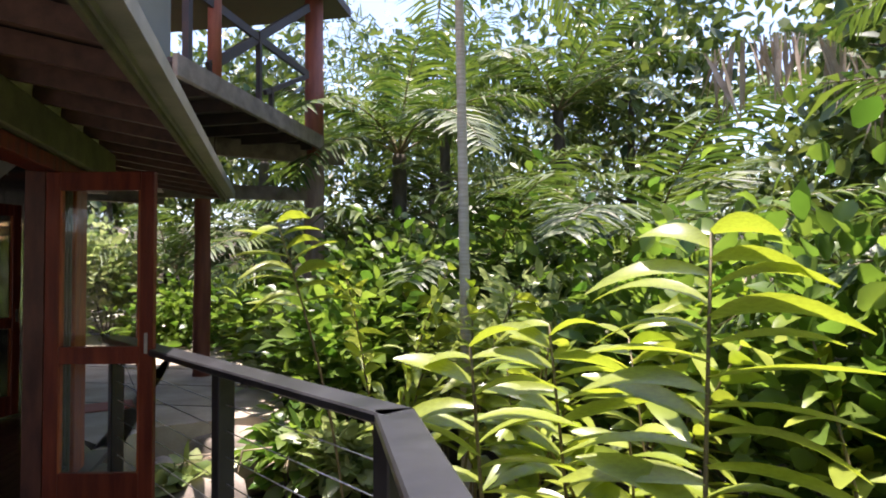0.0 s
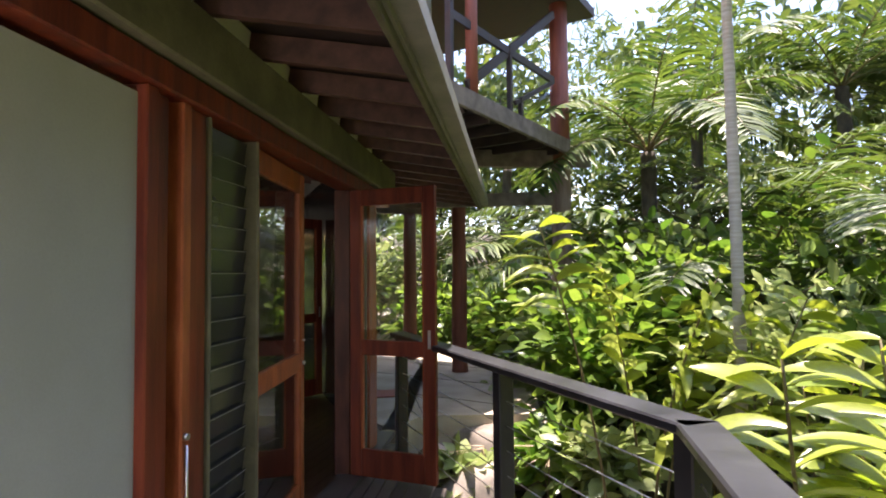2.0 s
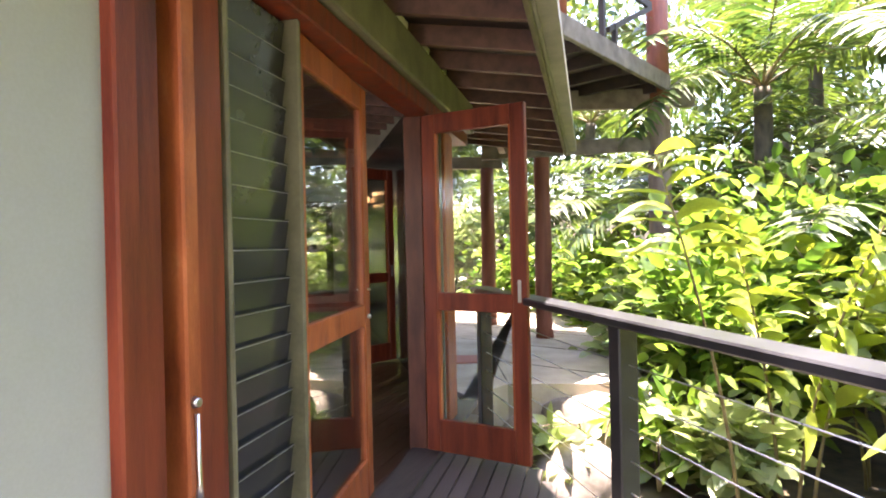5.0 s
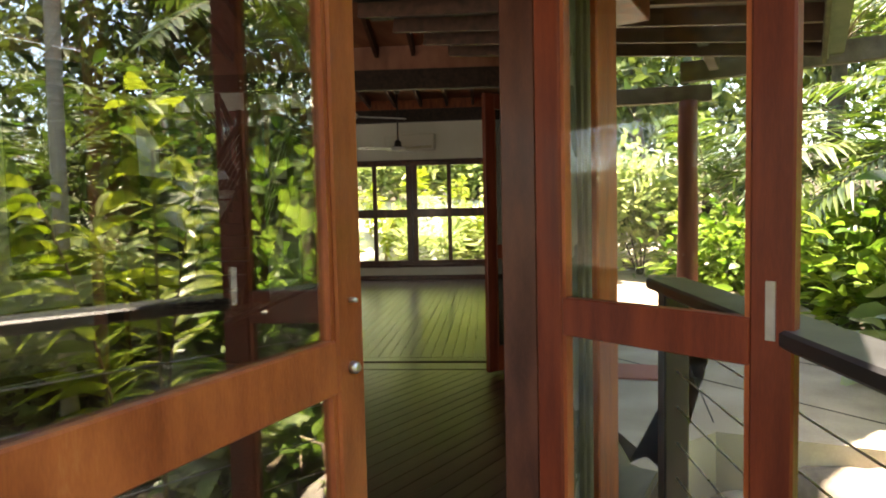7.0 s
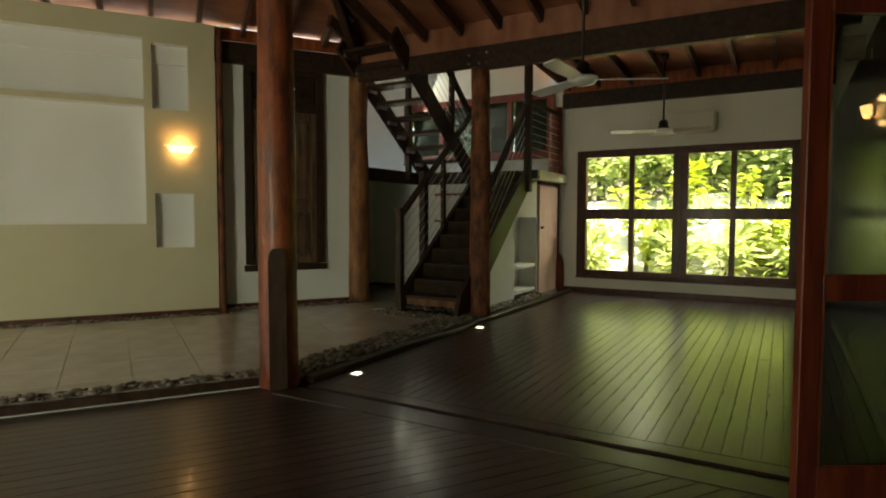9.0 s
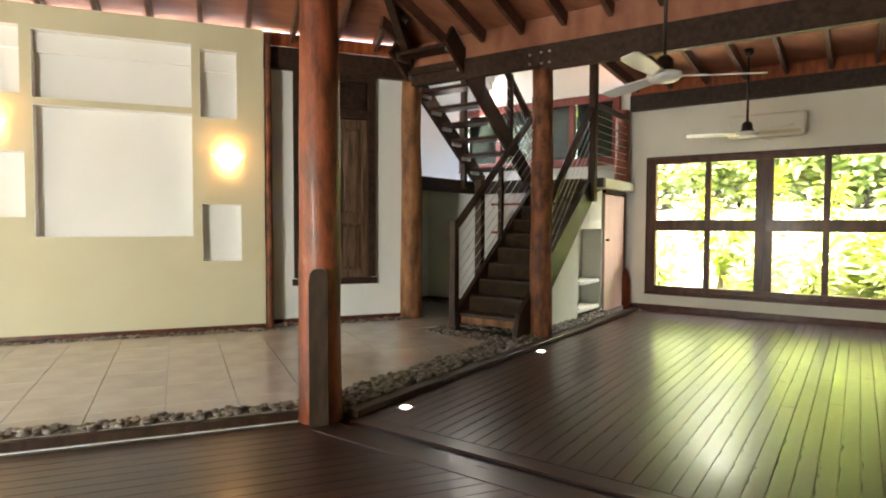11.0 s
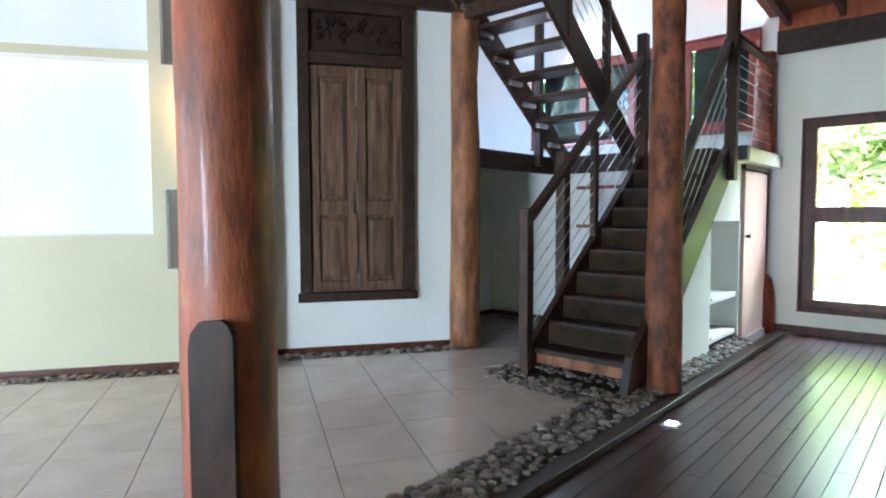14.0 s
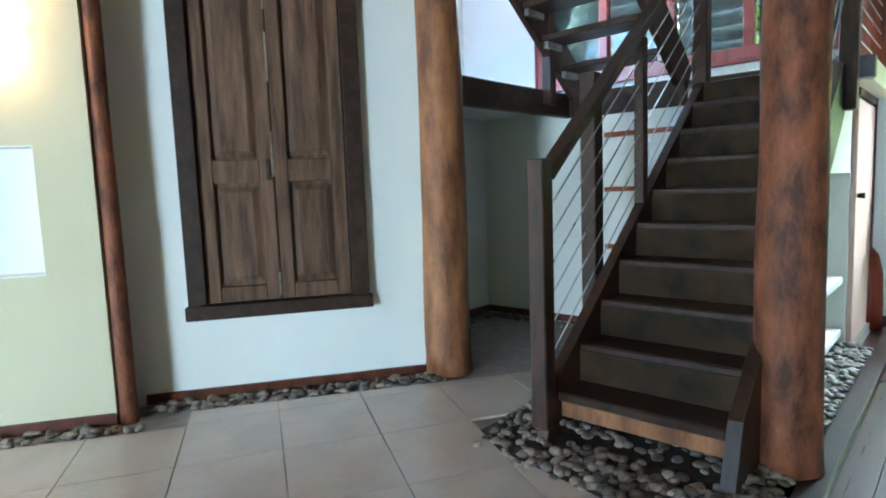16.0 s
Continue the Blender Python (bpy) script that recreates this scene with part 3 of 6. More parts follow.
# ---- the wide window ----
def window_unit(name, at, along, out, w, z0, z1, cols, rows, timber, label, bar=0.075, pane_mat="glass", heavy=(), side=0.07, edge=0.07, mid_bar=0.14, cross=0.14):
    """Framed window with mullions; at: left foot on the wall face."""
    root = thing(name, label, "window", at, kind="structure")
    mid = lambda x, z: at + along * x + out * 0.03 + Vector((0, 0, z))
    bm = bmesh.new()
    for z in (z0 + edge / 2, z1 - edge / 2):
        obox(bm, mid(0, z), mid(w, z), 0.12, edge)
    for x in (side / 2, w - side / 2):
        obox(bm, mid(x, z0 + edge), mid(x, z1 - edge), side, 0.12, up=out)
    part("window_frame", bm, timber, root, bevel=0.005)
    bm = bmesh.new()
    for z in (z0 - 0.012, z1 + 0.012):
        obox(bm, mid(-0.024, z) - out * 0.05, mid(w + 0.024, z) - out * 0.05, 0.06, 0.024)
    for x in (-0.012, w + 0.012):
        obox(bm, mid(x, z0) - out * 0.05, mid(x, z1) - out * 0.05, 0.024, 0.06, up=out)
    part("architrave", bm, timber, root, bevel=0.004)
    bm = bmesh.new()
    obox(bm, mid(-0.03, z0 - 0.035) - out * 0.055, mid(w + 0.03, z0 - 0.035) - out * 0.055, 0.09, 0.02)
    part("window_sill", bm, timber, root, bevel=0.004)
    cw, rh = (w - 2 * side) / cols, (z1 - z0 - 2 * edge) / rows
    for i in range(1, cols):
        bm = bmesh.new()
        x = side + i * cw
        wide = mid_bar if i in heavy else bar
        obox(bm, mid(x, z0 + edge), mid(x, z1 - edge), wide, 0.09, up=out)
        bar_ob = part("mullion", bm, timber, root, bevel=0.004)
        if i in heavy:
            bm = bmesh.new()
            obox(bm, mid(x, z0 + edge) - out * 0.05, mid(x, z1 - edge) - out * 0.05, 0.035, 0.03, up=out)
            part("cover_strip", bm, timber, bar_ob, bevel=0.004)
    for j in range(1, rows):
        bm = bmesh.new()
        z = z0 + edge + j * rh
        obox(bm, mid(side, z) - out * 0.004, mid(w - side, z) - out * 0.004, 0.1, cross)
        part("transom", bm, timber, root, bevel=0.004)
    for i in range(cols):
        for j in range(rows):
            xa, xb = side + i * cw, side + (i + 1) * cw
            za, zb = z0 + edge + j * rh, z0 + edge + (j + 1) * rh
            bm = bmesh.new()
            obox(bm, mid((xa + xb) / 2, za) + out * 0.01, mid((xa + xb) / 2, zb) + out * 0.01, xb - xa - 0.01, 0.005, up=out)
            pn = part("pane", bm, pane_mat, root)
            pn.visible_shadow = False
    return root


window_unit("window_1", gb(WS, WIN[0]), V, U, WIN[1] - WIN[0], WIN[2], WIN[3], 4, 2, "wintimber", "dark red timber window of eight panes", heavy=(2,), bar=0.08, side=0.12, edge=0.09, mid_bar=0.22, cross=0.165)
window_unit("window_2", gb(WS, UWIN[0]), V, U, UWIN[1] - UWIN[0], UWIN[2], UWIN[3], 4, 1, "winred", "red timber louvre window on the upper landing", bar=0.09, pane_mat="tint", side=0.1, edge=0.1)
for k in range(4):
    for j in range(7):
        bm = bmesh.new()
        x0 = UWIN[0] + 0.12 + k * 0.715
        obox(bm, gb(WS + 0.09, x0, UWIN[2] + 0.12 + j * 0.14), gb(WS + 0.09, x0 + 0.62, UWIN[2] + 0.12 + j * 0.14), 0.006, 0.15, up=Vector((U.x * 0.16, U.y * 0.16, 1)))
        tagged(part("louvre_blade", bm, "blind" if k in (1, 2) else "greyblade"), "frosted glass louvre blade in the window" if k in (1, 2) else "grey-green glass louvre blade in the window", "louvre", "window louvres", "structure")
bm, done = solid("baseboard", "wintimber", "red timber skirting board", "trim")
obox(bm, gb(WS - 0.01, -0.13, 0.045), gb(WS - 0.01, 3.9, 0.045), 0.02, 0.09)
obox(bm, (XL + 0.008, Y0, TILE + 0.03), (XL + 0.008, 3.97, TILE + 0.03), 0.016, 0.06)
obox(bm, (XW + 0.01, 4.06, TILE + 0.03), (XW + 0.01, 5.78, TILE + 0.03), 0.02, 0.06)
obox(bm, gb(3.5, -2.94, TILE + 0.03), gb(4.99, -2.94, TILE + 0.03), 0.016, 0.06)
obox(bm, gb(4.99, -2.93, TILE + 0.03), gb(4.99, -1.1, TILE + 0.03), 0.016, 0.06)
done()
bm = bmesh.new()
obox(bm, gb(WS - 0.1, 1.3, 2.69), gb(WS - 0.1, 2.26, 2.69), 0.2, 0.31)
ac = tagged(part("air_conditioner", bm, "cream", bevel=0.03), "white wall-mounted air conditioner above the window", "air conditioner")
bm = bmesh.new()
obox(bm, gb(WS - 0.205, 1.36, 2.58), gb(WS - 0.205, 2.2, 2.58), 0.02, 0.045)
part("air_vent", bm, "olive", ac, "pale air outlet flap")

# ---- ceiling fans ----
def ceiling_fan(at, top, turn, label):
    root = thing("ceiling_fan", label, "fan", (at[0], at[1], top), "ceiling fans")
    c = Vector((at[0], at[1], 0))
    z = at[2]
    bm = bmesh.new()
    tube(bm, [c + Vector((0, 0, z + 0.1)), c + Vector((0, 0, top - 0.04))], [0.014, 0.014], 8)
    part("rod", bm, "bronze", root)
    bm = bmesh.new()
    tube(bm, [c + Vector((0, 0, top - q)) for q in (0.09, 0.06, 0.0)], [0.03, 0.055, 0.06], 14)
    part("ceiling_cup", bm, "bronze", root)
    bm = bmesh.new()
    tube(bm, [c + Vector((0, 0, z + q)) for q in (0.15, 0.12, 0.05, 0.02)], [0.03, 0.06, 0.065, 0.1], 16)
    part("motor", bm, "bronze", root)
    bm = bmesh.new()
    tube(bm, [c + Vector((0, 0, z + q)) for q in (0.02, 0.0, -0.035, -0.05)], [0.125, 0.13, 0.1, 0.04], 18)
    part("hub", bm, "fanwhite", root, "white enamel hub")
    for k in range(3):
        a = radians(turn + 120 * k)
        d = Vector((math.cos(a), math.sin(a), 0))
        sdv = Vector((-d.y, d.x, 0.22)).normalized()
        bm = bmesh.new()
        rows = [(0.1, 0.045), (0.2, 0.055), (0.45, 0.07), (0.66, 0.065), (0.7, 0.045)]
        up = d.cross(sdv)
        prev = None
        for r, hw in rows:
            ring = [bm.verts.new(c + Vector((0, 0, z)) + d * r + sdv * hw * sx + up * 0.005 * sz) for sx, sz in ((-1, -1), (1, -1), (1, 1), (-1, 1))]
            if prev:
                for i in range(4):
                    bm.faces.new((prev[i], prev[(i + 1) % 4], ring[(i + 1) % 4], ring[i]))
            else:
                bm.faces.new(ring)
            prev = ring
        bm.faces.new(prev[::-1])
        part("blade", bm, "fanwhite", root)
    return root


ceiling_fan((-7.5, 9.62, 2.46), annex(5.7) + 0.08, 111, "white three-blade ceiling fan on a bronze rod by the window")
ceiling_fan((-5.5, 6.58, 2.43), 3.95, 60, "white three-blade ceiling fan on a long bronze rod")

# ---- wall sconces: half bowls with a warm glow ----
def sconce(at, out, along, label, size=0.15, power=0.16, glow="lamp", bulb="bulb"):
    root = thing("wall_sconce", label, "wall lamp", at, "wall sconces")
    bm = bmesh.new()
    obox(bm, at - along * size * 0.5, at + along * size * 0.5, 0.012, 0.06)
    part("back_plate", bm, "steel", root)
    bm = bmesh.new()
    rings = []
    for z, q in ((-0.045, 0.6), (-0.02, 0.82), (0.04, 1.0)):
        rings.append([bm.verts.new(at + along * size * q * math.cos(t) + out * (0.012 + 0.67 * size * q * math.sin(t)) + Vector((0, 0, z))) for t in [math.pi * k / 12 for k in range(13)]])
    for r0, r1 in zip(rings, rings[1:]):
        for k in range(12):
            bm.faces.new((r0[k], r0[k + 1], r1[k + 1], r1[k]))
    part("shade", bm, glow, root, "frosted glass shade")
    for sg in (-1, 1):
        bm = bmesh.new()
        obox(bm, at + along * sg * size * 0.8 + Vector((0, 0, 0.035)), at + along * sg * size * 1.25 + out * size * 0.33 + Vector((0, 0, 0.04)), size * 0.08, size * 0.08)
        part("clip", bm, "steel", root, "steel clip")
    bm = bmesh.new()
    tube(bm, [at + out * min(0.05, size * 0.4) + Vector((0, 0, z)) for z in (-0.035, -0.015, 0.01, 0.02)], [0.008, 0.018, 0.016, 0.005], 10)
    part("bulb", bm, bulb, root, "amber glowing bulb")
    for dz in (0.09, -0.09):
        lt = new("sconce_light", bpy.data.lights.new("sconce_light", "POINT"))
        lt.data.energy, lt.data.color, lt.data.shadow_soft_size = power * (1 if dz > 0 else 0.5), (1.0, 0.58, 0.26), 0.025
        lt.matrix_world = Matrix.Translation(at + out * 0.07 + Vector((0, 0, dz)))
    return root


sconce(Vector((XL + 0.01, 3.57, 2.06)), Vector((1, 0, 0)), Vector((0, 1, 0)), "glowing frosted half-bowl wall light between the niches")
sconce(Vector((XL + 0.01, 1.28, 2.33)), Vector((1, 0, 0)), Vector((0, 1, 0)), "glowing frosted half-bowl wall light between the niches")
sconce(dw(-0.765, 0.01, 1.83), DN, DD, "small frosted wall light on the grey outside wall", 0.045, 0.014, "ambershade", "dimlamp")
sconce(gb(2.2, 3.71, 2.05), -V, U, "warm frosted wall light on the grey wall", 0.1, 0.13)

# ---- recessed floor lights ----
for p in (Vector((-5.95, 4.71, 0)), Vector((-7.25, 6.58, 0))):
    root = thing("floor_light", "square recessed floor light glowing white in the dark boards", "floor light", p, "floor lights")
    bm = bmesh.new()
    obox(bm, p - U * 0.05 + Vector((0, 0, 0.004)), p + U * 0.05 + Vector((0, 0, 0.004)), 0.1, 0.006)
    part("rim", bm, "steel", root, "steel rim")
    bm = bmesh.new()
    obox(bm, p - U * 0.03 + Vector((0, 0, 0.008)), p + U * 0.03 + Vector((0, 0, 0.008)), 0.06, 0.006)
    part("lens", bm, "floorlamp", root, "glowing white lens")

# ---- carved shutters in the white wall ----
sh = thing("carved_shutters", "tall aged carved wooden double shutters in a dark frame", "shutters", (XW, 4.89, 0.55))
yc = (CD[0] + CD[1]) / 2
X = XW + 0.02
def vbox(name, y0, y1, z0, z1, x, d, m, parent, label="", bevel=0.004):
    b = bmesh.new()
    obox(b, (x, (y0 + y1) / 2, z0), (x, (y0 + y1) / 2, z1), d, y1 - y0, up=Vector((0, 1, 0)))
    return part(name, b, m, parent, label, bevel)


for nm, a, b2, c, d in (("frame_post", CD[0], CD[0] + 0.1, 0.64, 3.12), ("frame_post", CD[1] - 0.1, CD[1], 0.64, 3.12), ("frame_sill", CD[0] - 0.02, CD[1] + 0.02, 0.55, 0.63),
                        ("frame_head", CD[0], CD[1], 3.12, 3.2), ("frame_rail", CD[0] + 0.1, CD[1] - 0.1, 2.66, 2.76)):
    vbox(nm, a, b2, c, d, X, 0.09, "beam", sh)
vbox("backing", CD[0] + 0.05, CD[1] - 0.05, 0.6, 3.15, X - 0.06, 0.03, "beam", sh)
for k, (ya, yb) in enumerate(((CD[0] + 0.105, yc - 0.004), (yc + 0.004, CD[1] - 0.105))):
    leaf = vbox("shutter_leaf", ya, yb, 0.635, 2.655, X - 0.03, 0.02, "carved", sh)
    for a, b2, c, d in ((ya, ya + 0.075, 0.64, 2.65), (yb - 0.075, yb, 0.64, 2.65), (ya + 0.076, yb - 0.076, 0.64, 0.73), (ya + 0.076, yb - 0.076, 1.33, 1.46), (ya + 0.076, yb - 0.076, 2.55, 2.65)):
        vbox("stile", a, b2, c, d, X - 0.005, 0.035, "carved", leaf)
    for c, d in ((0.75, 1.31), (1.48, 2.53)):
        b = bmesh.new()
        a0, a1 = ya + 0.09, yb - 0.09
        o_ = [(a0, c), (a1, c), (a1, d), (a0, d)]
        i_ = [(a0 + 0.035, c + 0.035), (a1 - 0.035, c + 0.035), (a1 - 0.035, d - 0.035), (a0 + 0.035, d - 0.035)]
        vo = [b.verts.new((X - 0.018, y, z)) for y, z in o_]
        vi = [b.verts.new((X - 0.002, y, z)) for y, z in i_]
        for i in range(4):
            b.faces.new((vo[i], vo[(i + 1) % 4], vi[(i + 1) % 4], vi[i]))
        b.faces.new(vi)
        part("raised_panel", b, "carved", leaf)
for z0_, z1_ in ((0.66, 0.8), (1.36, 1.62), (1.9, 2.18), (2.3, 2.62)):
    vbox("worn_edge", yc - 0.012, yc + 0.002, z0_, z1_, X + 0.0135, 0.003, "worn", sh, "bare worn edge of the leaf", 0.001)
vbox("latch", yc - 0.045, yc - 0.02, 1.34, 1.46, X + 0.018, 0.02, "bronze", sh, "dark iron latch")
# carved scrollwork panel over the leaves
b = bmesh.new()
obox(b, (X - 0.02, CD[0] + 0.12, 2.94), (X - 0.02, CD[1] - 0.12, 2.94), 0.02, 0.32)
rng = random.Random(5)
for k in range(26):
    cy, cz = rng.uniform(CD[0] + 0.18, CD[1] - 0.18), rng.uniform(2.83, 3.05)
    r0, ph, sg = rng.uniform(0.035, 0.07), rng.uniform(0, 6.28), rng.choice((-1, 1))
    pts = [(X + 0.002 + 0.006 * math.sin(t), cy + r0 * (1 - t / 7) * math.cos(ph + sg * t), cz + r0 * (1 - t / 7) * math.sin(ph + sg * t)) for t in [0.55 * i for i in range(10)]]
    tube(b, pts, [0.011 - 0.0007 * i for i in range(10)], 6)
part("carved_panel", b, "beam", sh, "carved scrollwork panel")

# ---- stairs ----
LAND = 1.96
N = 10
RISE, GO, S0, Z1 = 0.185, 0.22, 2.96, 0.28
WA, WB = -1.0, -0.19
st = thing("staircase", "dark timber open staircase with dark posts and steel cables", "stairs", gb(S0, -0.65, TILE))
for i in range(1, N):
    bm = bmesh.new()
    s, z = S0 + (i - 1) * GO, Z1 + RISE * (i - 1)
    obox(bm, gb(s + 0.13, WA + 0.03, z - 0.02), gb(s + 0.13, WB - 0.03, z - 0.02), 0.28, 0.045)
    part("tread", bm, "stair", st, bevel=0.008)
    bm = bmesh.new()
    obox(bm, gb(s + 0.212, WA + 0.03, z + RISE / 2 - 0.02), gb(s + 0.212, WB - 0.03, z + RISE / 2 - 0.02), 0.018, RISE - 0.02)
    part("riser", bm, "riser", st, "brown ply riser")
bm = bmesh.new()
obox(bm, gb(S0 + 0.04, WA + 0.03, Z1 - 0.085), gb(S0 + 0.04, WB - 0.03, Z1 - 0.085), 0.03, 0.08)
part("kick_board", bm, "pole2", st, "brown bottom riser board")
for w in (WA, WB):
    bm = bmesh.new()
    a, b2 = gb(S0 - 0.12, w, TILE + 0.0), gb(S0 + 9.3 * GO, w, LAND - 0.18)
    prof = [(S0 - 0.12, TILE - 0.02), (S0 - 0.02, TILE + 0.26), (S0 + 9.3 * GO, LAND + 0.02), (S0 + 9.3 * GO, LAND - 0.34), (S0 + 0.22, TILE - 0.02)]
    vs0 = [bm.verts.new(gb(s, w - 0.022, z)) for s, z in prof]
    vs1 = [bm.verts.new(gb(s, w + 0.034, z)) for s, z in prof]
    bm.faces.new(vs0[::-1])
    bm.faces.new(vs1)
    for i in range(5):
        bm.faces.new((vs0[i], vs0[(i + 1) % 5], vs1[(i + 1) % 5], vs1[i]))
    part("stringer", bm, "stair", st)


def post(w, s, z0, z1, parent, size=0.085, m="stair"):
    bm = bmesh.new()
    obox(bm, gb(s, w, z0), gb(s, w, z1), size, size, up=U)
    return part("newel_post", bm, m, parent, bevel=0.006)


def rail(a, b2, parent, wd=0.085, h=0.05, m="stair"):
    bm = bmesh.new()
    obox(bm, a, b2, wd, h)
    return part("handrail", bm, m, parent, bevel=0.006)


def cables(a, b2, n, gap, parent, r=0.004):
    for k in range(n):
        bm = bmesh.new()
        dz = Vector((0, 0, -gap * (k + 1)))
        tube(bm, [a + dz, b2 + dz], [r, r], 6)
        part("cable", bm, "steel", parent, "thin steel cable")


S_TOP = S0 + 9.2 * GO
for w, s_first in ((WA, 2.88), (WB, None)):
    if s_first:
        post(w, s_first, TILE + 0.05, TILE + 1.3, st)
        a = gb(s_first + 0.04, w, TILE + 1.22)
    else:
        a = gb(3.72, w + 0.02, 1.6)
    b2 = gb(S_TOP, w if s_first else w + 0.02, LAND + 0.98)
    rail(a, b2, st)
    cables(a + Vector((0, 0, -0.03)), b2 + Vector((0, 0, -0.03)), 6 if s_first else 4, 0.14, st)
    post(w if s_first else w + 0.05, S_TOP, LAND - 0.32, LAND + 2.1 if not s_first else LAND + 1.2, st, 0.1)
post(WA, 3.97, TILE + 0.7, TILE + 2.0, st, 0.06)
# back stair post and the cross bars
post(-1.28, 3.9, TILE, LAND - 0.05, st, 0.1, "stair")
for z in (0.75, 1.2, 1.62):
    bm = bmesh.new()
    obox(bm, gb(4.92, -1.7, z), gb(4.92, -0.4, z), 0.035, 0.035)
    part("cross_bar", bm, "orange", st, "thin timber cross bar")

# upper flight, returning over the nook
s2 = thing("upper_stairs", "dark timber open-tread upper stair flight", "stairs", gb(5.05, -1.6, LAND))
UA, UB = -2.0, -1.16
UR, UG = 0.187, 0.25
for i in range(1, 9):
    bm = bmesh.new()
    obox(bm, gb(5.1 - i * UG, UA + 0.03, LAND + UR * i), gb(5.1 - i * UG, UB - 0.03, LAND + UR * i), 0.26, 0.045)
    part("tread", bm, "stair", s2, bevel=0.006)
    for w in (UA + 0.04, UB - 0.04):
        bm = bmesh.new()
        obox(bm, gb(5.1 - i * UG - 0.1, w, LAND + UR * i - 0.045), gb(5.1 - i * UG + 0.1, w, LAND + UR * i - 0.045), 0.04, 0.045)
        part("bracket", bm, "steel", s2, "grey steel tread bracket")
for w in (UA, UB):
    bm = bmesh.new()
    obox(bm, gb(5.12, w, LAND + 0.0), gb(5.12 - 8.6 * UG, w, LAND + 8.6 * UR), 0.045, 0.26)
    part("stringer", bm, "stair", s2)
rail(gb(5.05, UB, LAND + 0.95), gb(5.12 - 8.6 * UG, UB, LAND + 0.95 + 8.6 * UR), s2)
cables(gb(5.05, UB, LAND + 0.92), gb(5.12 - 8.6 * UG, UB, LAND + 0.92 + 8.6 * UR), 5, 0.14, s2)
for k in (2.5, 5.5):
    post(UB, 5.12 - k * UG, LAND + k * UR - 0.1, LAND + k * UR + 0.98, s2, 0.07)
post(UA, 4.6, LAND - 0.1, LAND + 1.5, s2, 0.08)

# landing slab, mezzanine floor, beams
bm, done = solid("landing", "stair", "dark timber landing floor at mid height", "landing")
prism(bm, [gb(5.0, -2.95)[:2], gb(5.0, -0.3)[:2], gb(WS, -0.3)[:2], gb(WS, -4.5)[:2], gb(3.45, -4.5)[:2], gb(3.45, -2.1)[:2], gb(5.0, -2.1)[:2]], LAND - 0.06, LAND)
done()
bm, done = solid("ceiling_nook", "white", "white plaster soffit under the mezzanine", "ceiling")
prism(bm, [gb(3.45, -2.95)[:2], gb(3.45, -2.1)[:2], gb(5.0, -2.1)[:2], gb(5.0, -2.95)[:2]], LAND - 0.1, LAND - 0.064)
done()
bm, done = solid("landing_beam", "beam", "dark timber edge beam of the mezzanine", "beam", bevel=0.006)
obox(bm, gb(3.5, -2.06, LAND - 0.075), gb(5.0, -2.06, LAND - 0.075), 0.06, 0.19)
obox(bm, gb(4.98, -2.03, LAND - 0.08), gb(4.98, -1.1, LAND - 0.08), 0.06, 0.19)
done()
bm, done = solid("landing_edge", "cream", "pale painted edge slab of the landing", "landing", bevel=0.005)
obox(bm, gb(5.18, -0.16, LAND - 0.06), gb(WS - 0.02, -0.16, LAND - 0.06), 0.26, 0.14)
done()
bm, done = solid("trim_landing_end", "charcoal", "dark painted end block of the landing beam", "trim", bevel=0.005)
obox(bm, gb(5.08, -0.13, LAND - 0.055), gb(5.176, -0.13, LAND - 0.055), 0.22, 0.13)
done()
lr = thing("landing_rail", "charcoal landing rail with steel cables", "railing", gb(5.1, -0.15, LAND))
rail(gb(S_TOP, -0.12, LAND + 1.0), gb(WS - 0.14, -0.12, LAND + 1.0), lr)
cables(gb(S_TOP, -0.12, LAND + 0.97), gb(WS - 0.14, -0.12, LAND + 0.97), 8, 0.105, lr)

# cupboard under the stairs: cream side, shelves, pale door
def in_side(name, prof, w0, w1, m, parent=None):
    """A panel cut to a profile of (s, z), between two distances across the floor border."""
    bm = bmesh.new()
    lo = [bm.verts.new(gb(s, w0, z)) for s, z in prof]
    hi = [bm.verts.new(gb(s, w1, z)) for s, z in prof]
    bm.faces.new(lo[::-1])
    bm.faces.new(hi)
    for i in range(len(prof)):
        j = (i + 1) % len(prof)
        bm.faces.new((lo[i], lo[j], hi[j], hi[i]))
    return part(name, bm, m, parent)


SL = lambda s: 0.08 + (s - 3.18) * 0.857     # underside of the stringer
in_side("wall_stair_side", [(3.22, 0.0), (4.58, 0.0), (4.58, 1.26), (5.45, 1.26), (5.45, LAND - 0.12), (5.06, SL(5.06)), (3.22, SL(3.22))], -0.21, -0.175, "white")
tagged(bpy.data.objects["wall_stair_side"], "white painted panel closing the side of the stairs", "wall", kind="structure")
cb = thing("shelf_unit", "white painted open shelf niche built under the stairs", "shelves", gb(5.0, -0.45, 0.13))
for z in (0.15, 0.52):
    bm = bmesh.new()
    obox(bm, gb(4.6, -0.33, z), gb(5.45, -0.33, z), 0.27, 0.05)
    part("shelf", bm, "white", cb, bevel=0.004)
for s, wd in ((4.587, 0.024), (5.474, 0.046)):
    bm = bmesh.new()
    obox(bm, gb(s, -0.318, 0.02), gb(s, -0.318, 1.27), 0.285, wd, up=U)
    part("side_panel", bm, "white", cb)
bm = bmesh.new()
obox(bm, gb(5.025, -0.475, 0.02), gb(5.025, -0.475, 1.27), 0.02, 0.85, up=U)
part("back_panel", bm, "white", cb)
bm = bmesh.new()
